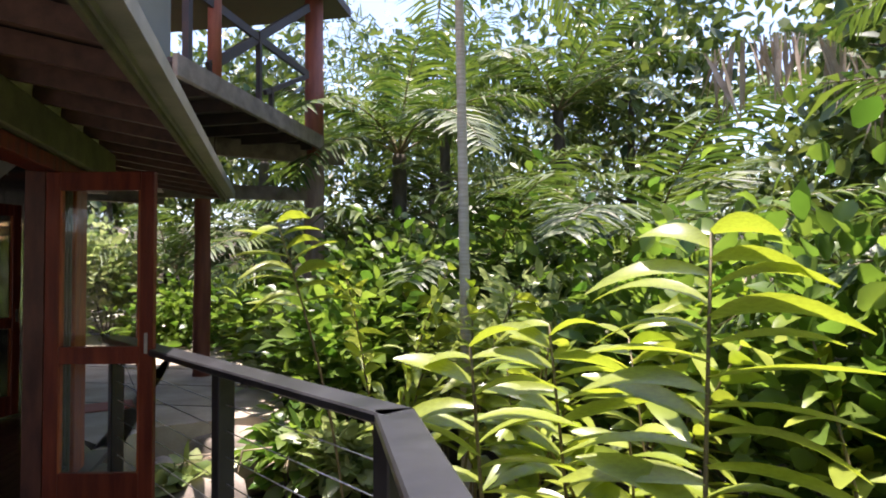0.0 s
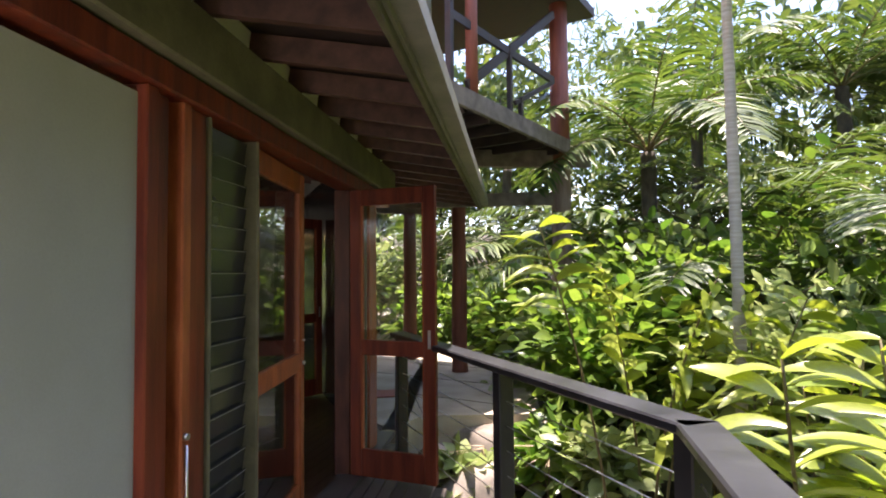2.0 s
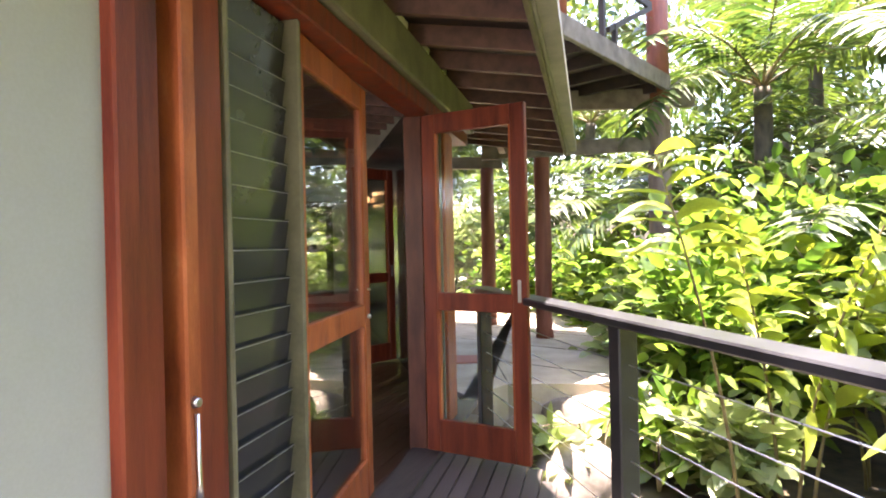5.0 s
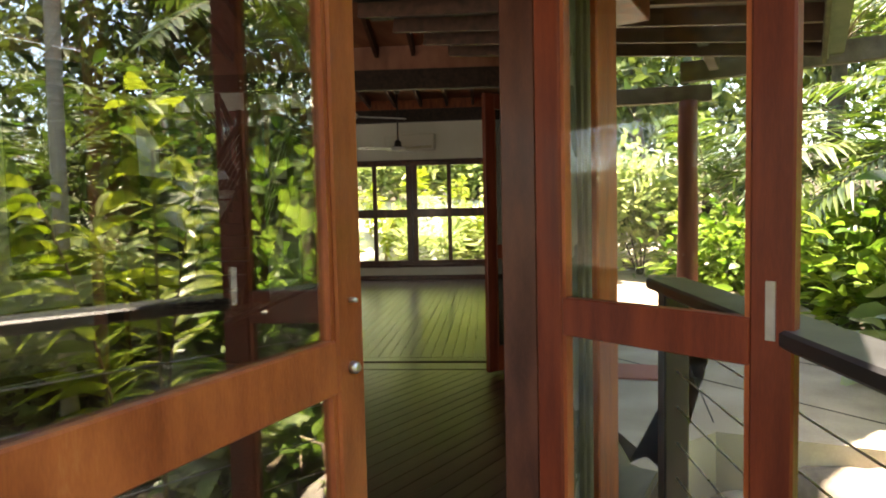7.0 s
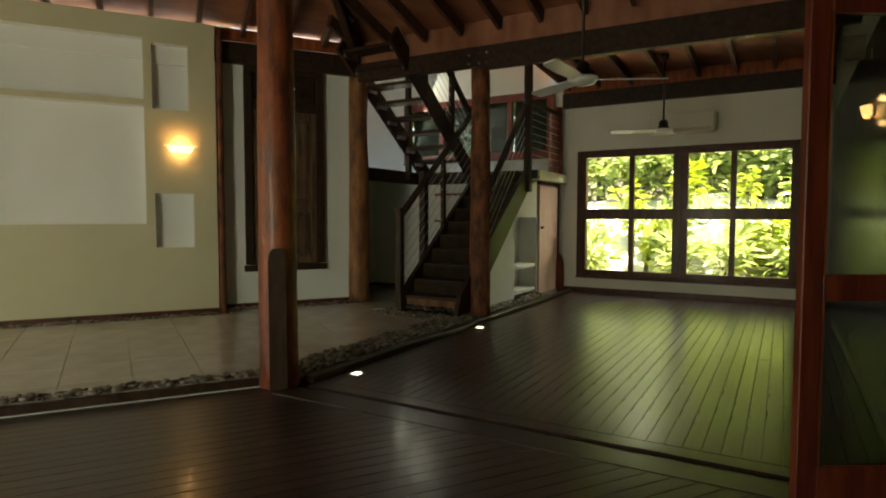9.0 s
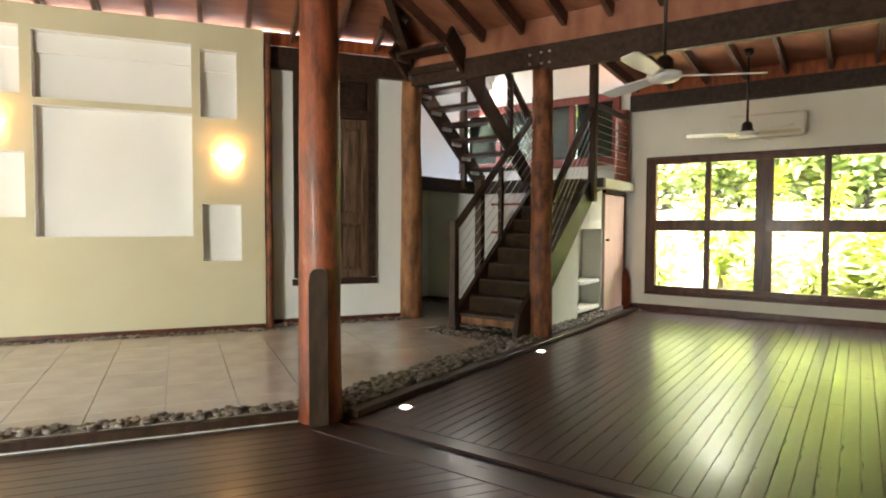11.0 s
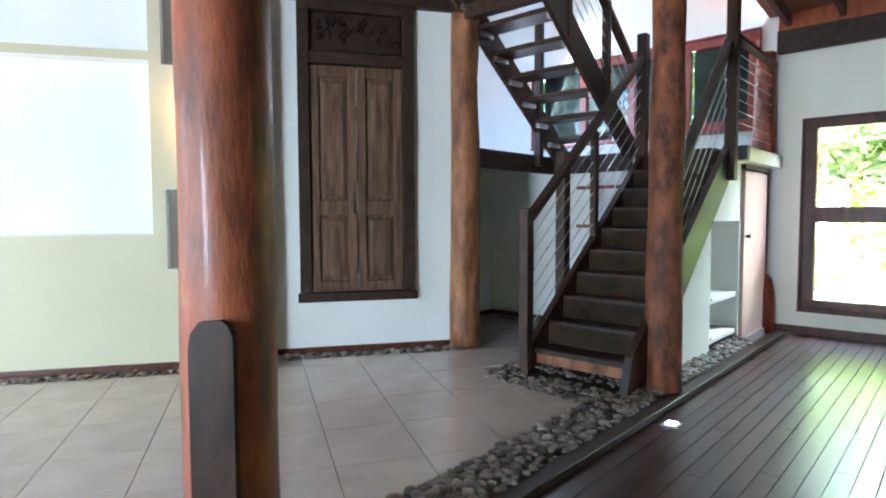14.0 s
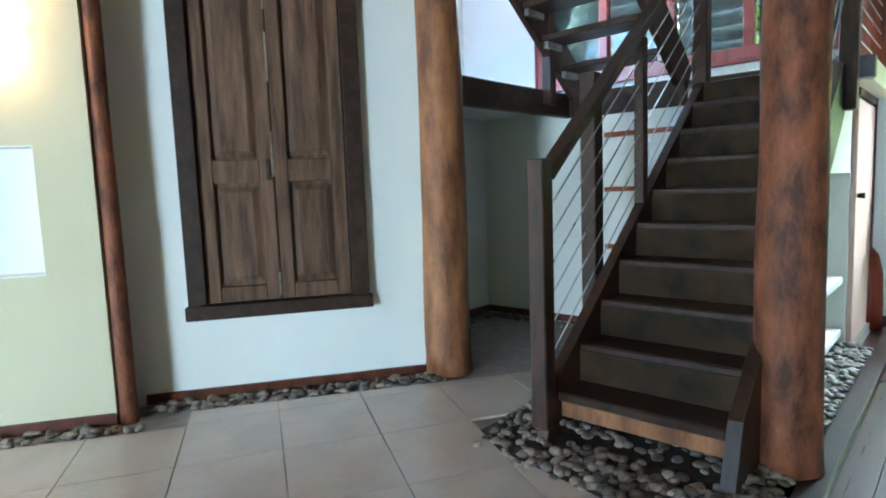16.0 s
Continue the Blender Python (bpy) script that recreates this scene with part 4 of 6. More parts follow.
obox(bm, gb(4.6, -0.34, 1.285), gb(5.45, -0.34, 1.285), 0.25, 0.02)
part("top_panel", bm, "white", cb)
for z in (0.19, 0.55):
    bm = bmesh.new()
    tube(bm, [gb(4.63, -0.175, z), gb(4.63, -0.168, z)], [0.012, 0.012], 8)
    part("catch", bm, "bronze", cb, "small dark cupboard catch")
dr = thing("door_1", "pale timber cupboard door under the landing", "door", gb(5.7, -0.12, 0), kind="structure")
bm = bmesh.new()
obox(bm, gb(5.92, -0.16, 0.03), gb(5.92, -0.16, LAND - 0.2), 0.035, 0.84, up=U)
part("door_leaf", bm, "pinkdoor", dr, bevel=0.004)
bm = bmesh.new()
tube(bm, [gb(5.57, -0.15, 1.1), gb(5.57, -0.1, 1.1)], [0.014, 0.022], 10)
part("door_knob", bm, "bronze", dr, "small dark knob")
bm = bmesh.new()
obox(bm, gb(6.37, -0.16, 0.0), gb(6.37, -0.16, LAND - 0.13), 0.06, 0.04, up=U)
obox(bm, gb(5.5, -0.16, LAND - 0.155), gb(6.35, -0.16, LAND - 0.155), 0.05, 0.05)
part("door_frame", bm, "wintimber", dr)
wall("wall_closet_end", "white", gb(6.39, -0.16), gb(WS, -0.16), 0, LAND - 0.1, 0.1, -V, (), "white wall beside the cupboard door")
# ---- folding doors ----
def door_leaf(name, p, d, w, z0, z1, timber, label, mid=0.97, group="folding doors", glass="glass"):
    """Glazed timber leaf from p along d."""
    d = Vector(d).normalized()
    nrm = Vector((d.y, -d.x, 0))
    root = thing(name, label, "door", p, group)
    at = lambda x, z: Vector(p) + d * x + Vector((0, 0, z))
    sw, t = 0.09, 0.045
    for x in (sw / 2, w - sw / 2):
        bm = bmesh.new()
        obox(bm, at(x, z0), at(x, z1), sw, t, up=nrm)
        part("stile", bm, timber, root, bevel=0.005)
    for za, zb in ((z0, z0 + 0.2), (mid - 0.055, mid + 0.055), (z1 - 0.12, z1)):
        bm = bmesh.new()
        obox(bm, at(sw, (za + zb) / 2), at(w - sw, (za + zb) / 2), t - 0.004, zb - za)
        part("rail", bm, timber, root, bevel=0.004)
    for za, zb in ((z0 + 0.2, mid - 0.055), (mid + 0.055, z1 - 0.12)):
        bm = bmesh.new()
        obox(bm, at(w / 2, za), at(w / 2, zb), w - 2 * sw, 0.005, up=nrm)
        g = part("pane", bm, glass, root)
        g.visible_shadow = False
        bm = bmesh.new()
        for x in (sw + 0.006, w - sw - 0.006):
            obox(bm, at(x, za), at(x, zb), 0.012, 0.03, up=nrm)
        part("glazing_bead", bm, "orange", root, "pale glazing bead")
    for z in (0.35, 1.08, 1.9) if timber == "orange" else ():
        bm = bmesh.new()
        tube(bm, [at(-0.004, z) + nrm * 0.03, at(-0.004, z + 0.11) + nrm * 0.03], [0.008, 0.008], 8)
        part("hinge", bm, "steel", root, "steel hinge")
    if timber == "red":
        bm = bmesh.new()
        obox(bm, at(w - 0.045, 0.98) + nrm * 0.024, at(w - 0.045, 1.11) + nrm * 0.024, 0.02, 0.006, up=nrm)
        part("lock_plate", bm, "steel", root, "worn steel lock plate")
    for z, r in ((0.96, 0.013), (1.1, 0.006)) if timber == "orange" else ():
        bm = bmesh.new()
        tube(bm, [at(w - 0.045, z) + nrm * 0.02, at(w - 0.045, z) + nrm * 0.034, at(w - 0.045, z) + nrm * 0.04], [r, r, r * 0.6], 12)
        part("knob", bm, "steel", root, "small worn steel knob")
    return root


ZT = 2.14
door_leaf("folding_door", dw(0.803, -0.03), dw(1.76, -0.12) - dw(0.803, -0.03), 0.952, 0.03, ZT, "orange", "varnished timber glazed door leaf standing slightly ajar", glass="doorglass")
hinge = dw(2.44, 0.02)
door_leaf("folding_door", hinge, Vector((-0.6, 3.32, 0)) - hinge, 0.69, 0.03, ZT, "red", "red timber glazed door leaf standing open over the deck")
door_leaf("folding_door", gb(-0.4, 3.22), gb(-0.1, 3.7) - gb(-0.4, 3.22), 0.55, 0.02, 2.2, "red", "dark glazed folding leaf stacked at the room divider", glass="tint")
fr = thing("door_frame", "red timber posts framing the folding doors", "door frame", dw(0.1), kind="structure")
for a, wd, m, o in ((-0.055, 0.07, "red", 0.03), (0.035, 0.1, "red", 0.0), (0.155, 0.06, "orange", 0.03), (0.26, 0.13, "red", 0.01), (0.345, 0.02, "greenbeam", 0.02), (0.79, 0.022, "greenbeam", 0.02), (2.458, 0.016, "wintimber", 0.0), (2.5, 0.066, "red", 0.0), (2.575, 0.07, "beam", -0.03), (2.965, 0.03, "greenbeam", 0.0), (3.12, 0.26, "orange", 0.02)):
    bm = bmesh.new()
    obox(bm, dw(a, o - 0.055, -0.01), dw(a, o - 0.055, 2.15), wd, 0.12, up=DN)
    part("frame_post", bm, m, fr, bevel=0.006)
bm = bmesh.new()
tube(bm, [dw(0.15, 0.035, 0.93), dw(0.15, 0.05, 0.93)], [0.016, 0.012], 10)
part("bolt", bm, "steel", fr, "round steel bolt head")
bm = bmesh.new()
tube(bm, [dw(0.15, 0.042, 0.9), dw(0.155, 0.042, 0.72), dw(0.15, 0.042, 0.68)], [0.006, 0.006, 0.012], 8)
part("bolt_rod", bm, "steel", fr, "steel drop bolt")


def louvre_panel(a0, a1, label):
    root = thing("louvre_panel", label, "louvre window", dw(a0), "louvre panels")
    n = 20
    for k in range(n):
        z = 0.1 + (k + 0.5) * (2.03 / n)
        bm = bmesh.new()
        obox(bm, dw(a0, -0.04, z), dw(a1, -0.04, z), 0.006, 0.112, up=Vector((DN.x * 0.16, DN.y * 0.16, 1)))
        blade = part("blade", bm, "screen", root)
        # pale strip paints the highlight along the blade's lower glass edge
        bm = bmesh.new()
        obox(bm, dw(a0, -0.03, z - 0.052), dw(a1, -0.03, z - 0.052), 0.005, 0.0025)
        part("blade_edge", bm, "edgeglint", blade, "pale strip for the light caught on the glass edge")
    bm = bmesh.new()
    obox(bm, dw(a0, -0.05, 0.06), dw(a1, -0.05, 0.06), 0.1, 0.07)
    part("bottom_rail", bm, "greenbeam", root)
    bm = bmesh.new()
    obox(bm, dw((a0 + a1) / 2, -0.11, 0.03), dw((a0 + a1) / 2, -0.11, 2.14), a1 - a0, 0.01, up=DN)
    part("insect_screen", bm, "charcoal", root, "dark insect screen")
    return root


louvre_panel(0.36, 0.778, "dark grey glass louvre panel in a mossy frame")
fx = thing("fixed_panel", "grey-green obscured glass panel beside the corner post", "glass panel", dw(2.62))
bm = bmesh.new()
obox(bm, dw(2.785, -0.04, 0.12), dw(2.785, -0.04, 2.13), 0.33, 0.012, up=DN)
part("pane", bm, "film", fx, "grey-green film-coated glass")
bm = bmesh.new()
obox(bm, dw(2.62, -0.05, 0.07), dw(2.95, -0.05, 0.07), 0.09, 0.09)
part("bottom_rail", bm, "greenbeam", fx)
for x in (2.633, 2.937):
    bm = bmesh.new()
    obox(bm, dw(x, -0.03, 0.12), dw(x, -0.03, 2.13), 0.024, 0.03, up=DN)
    part("bead", bm, "greenbeam", fx, "mossy glazing bead")

# ---- deck and railing ----
RB = Vector((0.78, 1.4, 0))
RD = (Vector((-1.1, 4.14, 0)) - RB).normalized()
R2 = (Vector((0.92, -2.6, 0)) - RB).normalized()
bm, done = solid("deck", "beam", "dark timber deck frame", "deck")
prism(bm, [dw(-3.4)[:2], dw(3.6)[:2], (-1.2, 4.2), (RB + RD * 0.0)[:2], (0.95, -2.6)], -0.28, -0.04)
deck = done()
bm, done = solid("gutter", "gutter", "green painted eave gutter with a worn fascia board", "gutter")
g0, g1 = dw(-3.4, 0.8, 0), dw(6.42, 0.8, 0)
obox(bm, g0 + Vector((0, 0, 2.49)), g1 + Vector((0, 0, 2.49)), 0.014, 0.12)
obox(bm, g0 + DN * 0.1 + Vector((0, 0, 2.51)), g1 + DN * 0.1 + Vector((0, 0, 2.51)), 0.01, 0.09)
obox(bm, g0 + DN * 0.05 + Vector((0, 0, 2.468)), g1 + DN * 0.05 + Vector((0, 0, 2.468)), 0.1, 0.01)
obox(bm, g1 + DN * 0.0 + Vector((0, 0, 2.5)), g1 + DN * 0.1 + Vector((0, 0, 2.5)), 0.01, 0.1)
done()
bm, done = solid("fascia", "greenbeam", "worn timber fascia board behind the gutter", "fascia", bevel=0.004)
obox(bm, g0 - DN * 0.025 + Vector((0, 0, 2.47)), g1 - DN * 0.025 + Vector((0, 0, 2.47)), 0.03, 0.15)
done()
EK = 0.16
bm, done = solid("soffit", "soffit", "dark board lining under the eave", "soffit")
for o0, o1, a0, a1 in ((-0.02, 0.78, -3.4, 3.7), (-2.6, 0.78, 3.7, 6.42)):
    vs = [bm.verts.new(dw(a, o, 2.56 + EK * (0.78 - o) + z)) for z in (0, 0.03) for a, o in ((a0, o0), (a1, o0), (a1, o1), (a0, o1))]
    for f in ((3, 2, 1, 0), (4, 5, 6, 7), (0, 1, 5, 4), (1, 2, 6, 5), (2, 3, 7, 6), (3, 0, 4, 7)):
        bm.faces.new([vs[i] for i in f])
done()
for k in range(20):
    a = -3.2 + k * 0.5
    inner = -0.02 if a < 3.7 else -2.6
    bm = bmesh.new()
    obox(bm, dw(a, inner, 2.49 + EK * (0.78 - inner)), dw(a, 0.76, 2.49), 0.045, 0.12)
    tagged(part("eave_rafter", bm, "rafter"), "brown timber eave rafter", "rafter", "eave rafters", "structure")
# corrugated roofing over the eave: waves along the gutter
bm, done = solid("roof", "roof", "grey-green corrugated metal roofing", "roof")
nw = 260
prev = None
for i in range(nw + 1):
    a = -3.4 + 9.84 * i / nw
    z = 0.012 * math.cos(2 * math.pi * a / 0.076)
    cur = [bm.verts.new(dw(a, o, 2.6 + EK * (0.78 - o) + 0.035 + z)) for o in (0.84, 0.0, -2.6 if a > 3.6 else -0.1)]
    if prev:
        for k in range(2):
            bm.faces.new((prev[k], cur[k], cur[k + 1], prev[k + 1]))
    prev = cur
done()


def deck_rail():
    root = thing("deck_railing", "charcoal timber deck railing with steel cables", "railing", RB)
    for p, q in ((RB + Vector((0, 0, 0.985)), RB + RD * 3.4 + Vector((0, 0, 0.985))), (RB + Vector((0, 0, 0.985)), RB + R2 * 4.0 + Vector((0, 0, 0.985)))):
        bm = bmesh.new()
        obox(bm, p - (q - p).normalized() * 0.03, q, 0.15, 0.042)
        part("handrail", bm, "charcoal", root, bevel=0.008)
    for p in [RB + RD * x for x in (0.03, 1.42, 3.3)] + [RB + R2 * x for x in (1.5, 3.0)]:
        bm = bmesh.new()
        obox(bm, p + Vector((0, 0, -0.25)), p + Vector((0, 0, 0.965)), 0.09, 0.09, up=RD)
        part("rail_post", bm, "charcoal", root, bevel=0.006)
    for d, ln in ((RD, 3.3), (R2, 4.0)):
        for k in range(6):
            bm = bmesh.new()
            z = 0.13 + k * 0.135
            tube(bm, [RB + Vector((0, 0, z)), RB + d * ln * 0.5 + Vector((0, 0, z - 0.004)), RB + d * ln + Vector((0, 0, z))], [0.003] * 3, 6)
            part("cable", bm, "steel", root, "thin steel cable")
    return root


deck_rail()

# ---- terrace, its posts and the balcony house beyond ----
bm, done = solid("pavement", "concrete", "weathered concrete terrace slab", "pavement")
prism(bm, [(-1.5, 4.75), (-1.25, 5.45), (0.0, 5.8), (-0.25, 7.4), (-0.9, 9.2), (-3.4, 16.0), (-9, 17), (-6, 9.5), gb(-2.2, 4.1)[:2]], -0.5, -0.02)
done()
bm, done = solid("slab_joint", "bed", "dark control joints in the concrete", "joint")
for p, q in (((-1.3, 5.6), (-4.2, 13.0)), ((-0.3, 7.2), (-5.6, 9.0)), ((-0.65, 8.5), (-6.2, 10.6)), ((-0.1, 6.0), (-3.6, 7.2))):
    obox(bm, (*p, -0.018), (*q, -0.018), 0.009, 0.004)
done()
bm = bmesh.new()
obox(bm, (-2.35, 6.3, -0.008), (-1.75, 6.55, -0.008), 0.42, 0.018)
tagged(part("door_mat", bm, "doormat", bevel=0.004), "faded red door mat on the concrete terrace", "door mat")
log("verandah_post", (-1.41, 8.32), -0.05, 2.6, 0.115, "paintpole", "red-stained log verandah post on the terrace", 11)
log("verandah_post", (-2.55, 9.5), -0.05, 2.6, 0.115, "paintpole", "red-stained log verandah post on the terrace", 12)
BP = Vector((0.17, 8.6, 0))
lower = log("balcony_post", BP, -0.9, 3.2, 0.155, "greypole", "tall grey weathered log post carrying the balcony", 13)
bm = bmesh.new()
tube(bm, [BP + Vector((0, 0, z)) for z in (3.2, 4.0, 5.75)], [0.15, 0.145, 0.14], 14, wobble=0.05)
part("upper_pole", bm, "paintpole", lower, "red-stained upper pole")
bm, done = solid("verandah_beam", "greybeam", "grey weathered verandah beams", "beam", bevel=0.008)
obox(bm, (-2.2, 8.0, 2.62), (0.1, 8.55, 2.66), 0.09, 0.2)
obox(bm, (-4.6, 8.7, 2.72), (-2.3, 9.6, 2.68), 0.09, 0.2)
obox(bm, dw(3.6, -0.1, 3.1), (-1.85, 7.85, 2.66), 0.09, 0.2)
obox(bm, (-1.2, 8.15, 3.28), (0.62, 8.75, 3.28), 0.12, 0.26)
obox(bm, (-0.95, 5.1, 3.44), (0.3, 8.5, 3.44), 0.06, 0.22)
obox(bm, (-4.5, 6.0, 3.28), (-1.2, 8.0, 3.28), 0.1, 0.24)
done()
bal = thing("balcony", "timber upper balcony with crossed rails on log posts", "balcony", (-0.4, 7, 3.4))
bm = bmesh.new()
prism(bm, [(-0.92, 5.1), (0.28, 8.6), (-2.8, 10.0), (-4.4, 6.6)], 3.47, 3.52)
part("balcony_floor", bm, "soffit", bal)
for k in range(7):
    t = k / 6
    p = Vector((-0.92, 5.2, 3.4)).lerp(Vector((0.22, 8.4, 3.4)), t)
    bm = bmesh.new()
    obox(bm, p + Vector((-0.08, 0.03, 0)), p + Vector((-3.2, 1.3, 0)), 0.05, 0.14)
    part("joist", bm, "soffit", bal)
bm = bmesh.new()
tube(bm, [Vector((-0.74, 5.8, z)) for z in (3.5, 4.4, 5.75)], [0.075, 0.07, 0.068], 12, wobble=0.06)
part("rail_post", bm, "paintpole", bal, "red-stained round pole")
for x, y, z, wd in ((-0.9, 5.34, 5.75, 0.07), (-0.41, 6.74, 4.42, 0.06), (-0.3, 7.06, 3.84, 0.055)):
    bm = bmesh.new()
    obox(bm, (x, y, 3.5), (x, y, z), wd, wd, up=Vector((0.94, -0.34, 0)))
    part("rail_post", bm, "soffit", bal)
for p, q, hh in (((-0.9, 5.3, 4.3), (0.09, 8.24, 4.42), 0.1), ((-0.78, 5.7, 3.62), (0.1, 8.26, 5.45), 0.11), ((-0.36, 6.9, 3.73), (0.09, 8.24, 4.4), 0.06)):
    bm = bmesh.new()
    obox(bm, p, q, 0.045, hh)
    part("cross_rail", bm, "soffit", bal)
bm = bmesh.new()
prism(bm, [(-0.75, 5.0), (0.75, 9.2), (-3.2, 10.6), (-4.6, 6.4)], 5.74, 5.88)
part("balcony_roof", bm, "soffit", bal)
bm = bmesh.new()
obox(bm, (-1.9, 5.8, 3.5), (-1.9, 5.8, 5.5), 2.2, 0.1, up=Vector((0.9, -0.35, 0)))
part("balcony_wall", bm, "greywall", bal, "pale grey-green rendered wall")

# ---- ground, rocks ----
def ground_z(x, y):
    d = math.hypot(x + 3, y - 3)
    g = -0.75 + 0.12 * noise.noise(Vector((x * 0.35, y * 0.35, 0))) + 0.035 * noise.noise(Vector((x * 1.4, y * 1.4, 3)))
    g += max(0, min(1, (d - 9) / 30)) * 5.0
    b = (Vector((x, y, 0)) - O).dot(U)
    if b > 7:
        g += 0.25
    return g


bm, done = solid("ground", "soil", "shaded garden soil with leaf litter", "ground")
rad = [0, 2, 4, 6, 8, 10, 12, 15, 19, 24, 30, 40, 60, 110, 250, 600]
NA = 64
prev = None
c0 = (1.0, 4.0)
for r in rad:
    if r == 0:
        cur = [bm.verts.new((*c0, ground_z(*c0)))]
    else:
        cur = [bm.verts.new((c0[0] + r * math.cos(2 * math.pi * k / NA), c0[1] + r * math.sin(2 * math.pi * k / NA), ground_z(c0[0] + r * math.cos(2 * math.pi * k / NA), c0[1] + r * math.sin(2 * math.pi * k / NA)))) for k in range(NA)]
    if prev and len(prev) == 1:
        for k in range(NA):
            bm.faces.new((prev[0], cur[k], cur[(k + 1) % NA]))
    elif prev:
        for k in range(NA):
            bm.faces.new((prev[k], cur[k], cur[(k + 1) % NA], prev[(k + 1) % NA]))
    prev = cur
for f in bm.faces:
    f.smooth = True
done()


def boulder(p, size, seed, label):
    bm = bmesh.new()
    bmesh.ops.create_icosphere(bm, subdivisions=3, radius=1)
    for v in bm.verts:
        n1 = noise.noise(v.co * 0.9 + Vector((seed, 0, 0))) * 0.45 + noise.noise(v.co * 2.6 + Vector((0, seed, 0))) * 0.16
        v.co = Vector((v.co.x * size[0], v.co.y * size[1], v.co.z * size[2])) * (1 + n1) + Vector(p)
    for f in bm.faces:
        f.smooth = True
    tagged(part("boulder", bm, "rock"), label, "rock", "garden boulders")


boulder((-0.56, 4.42, -0.48), (0.34, 0.3, 0.36), 1.3, "pale granite boulder below the deck")
boulder((-0.05, 4.5, -0.72), (0.2, 0.16, 0.1), 4.1, "pale granite boulder below the deck")
boulder((-1.05, 5.2, -0.42), (0.22, 0.17, 0.2), 7.7, "rounded granite boulder by the terrace")
boulder((0.2, 5.9, -0.5), (0.6, 0.35, 0.4), 9.2, "mossy granite boulder retaining the terrace")
boulder((-0.45, 5.55, -0.45), (0.5, 0.25, 0.38), 2.9, "mossy granite boulder retaining the terrace")

# ---- plants ----
def leaves(name, P, D, S, L, W, droop, material, segs=3, parent=None, curl=0.25, prof=None):
    """Many leaf blades in one mesh: P bases, D directions, S side vectors, lengths L, half widths W."""
    P, D, S, L, W = [np.asarray(v, float) for v in (P, D, S, L, W)]
    D = D / np.linalg.norm(D, axis=1, keepdims=True)
    S = S - D * (S * D).sum(1, keepdims=True)
    S = S / np.maximum(np.linalg.norm(S, axis=1, keepdims=True), 1e-6)
    Nn = np.cross(D, S)
    Nn *= np.sign(Nn[:, 2:3] + 1e-9)
    n = len(P)
    ts = np.linspace(0, 1, segs + 1)
    if prof is None:
        prof = np.sin(np.pi * np.clip(ts * 0.92 + 0.06, 0, 1)) ** 0.8
    V_ = np.zeros((n, segs + 1, 3, 3))
    dr = np.broadcast_to(np.asarray(droop, float), (n,))
    for i, t in enumerate(ts):
        c = P + D * (L * t)[:, None] + np.array([0, 0, -1.0]) * (dr * L * t * t)[:, None]
        hw = (W * prof[i])[:, None]
        V_[:, i, 1] = c
        V_[:, i, 0] = c - S * hw + Nn * hw * curl
        V_[:, i, 2] = c + S * hw + Nn * hw * curl
    verts = V_.reshape(-1, 3)
    base = (np.arange(n) * (segs + 1) * 3)[:, None]
    quads = []
    for i in range(segs):
        for k in range(2):
            a = i * 3 + k
            quads.append(np.concatenate([base + a, base + a + 1, base + a + 4, base + a + 3], axis=1))
    F = np.stack(quads, 1).reshape(-1, 4)
    me = bpy.data.meshes.new(name)
    me.vertices.add(len(verts))
    me.vertices.foreach_set("co", verts.astype(np.float32).ravel())
    me.loops.add(F.size)
    me.loops.foreach_set("vertex_index", F.astype(np.int32).ravel())
    me.polygons.add(len(F))
    me.polygons.foreach_set("loop_start", np.arange(0, F.size, 4, dtype=np.int32))
    me.polygons.foreach_set("use_smooth", np.ones(len(F), dtype=bool))
    me.update()
    me.validate()
    me.materials.append(M[material])
    ob = new(name, me)
    if parent:
        ob.parent = parent
        ob.matrix_parent_inverse = parent.matrix_basis.inverted()
    return ob


RG = np.random.default_rng(7)


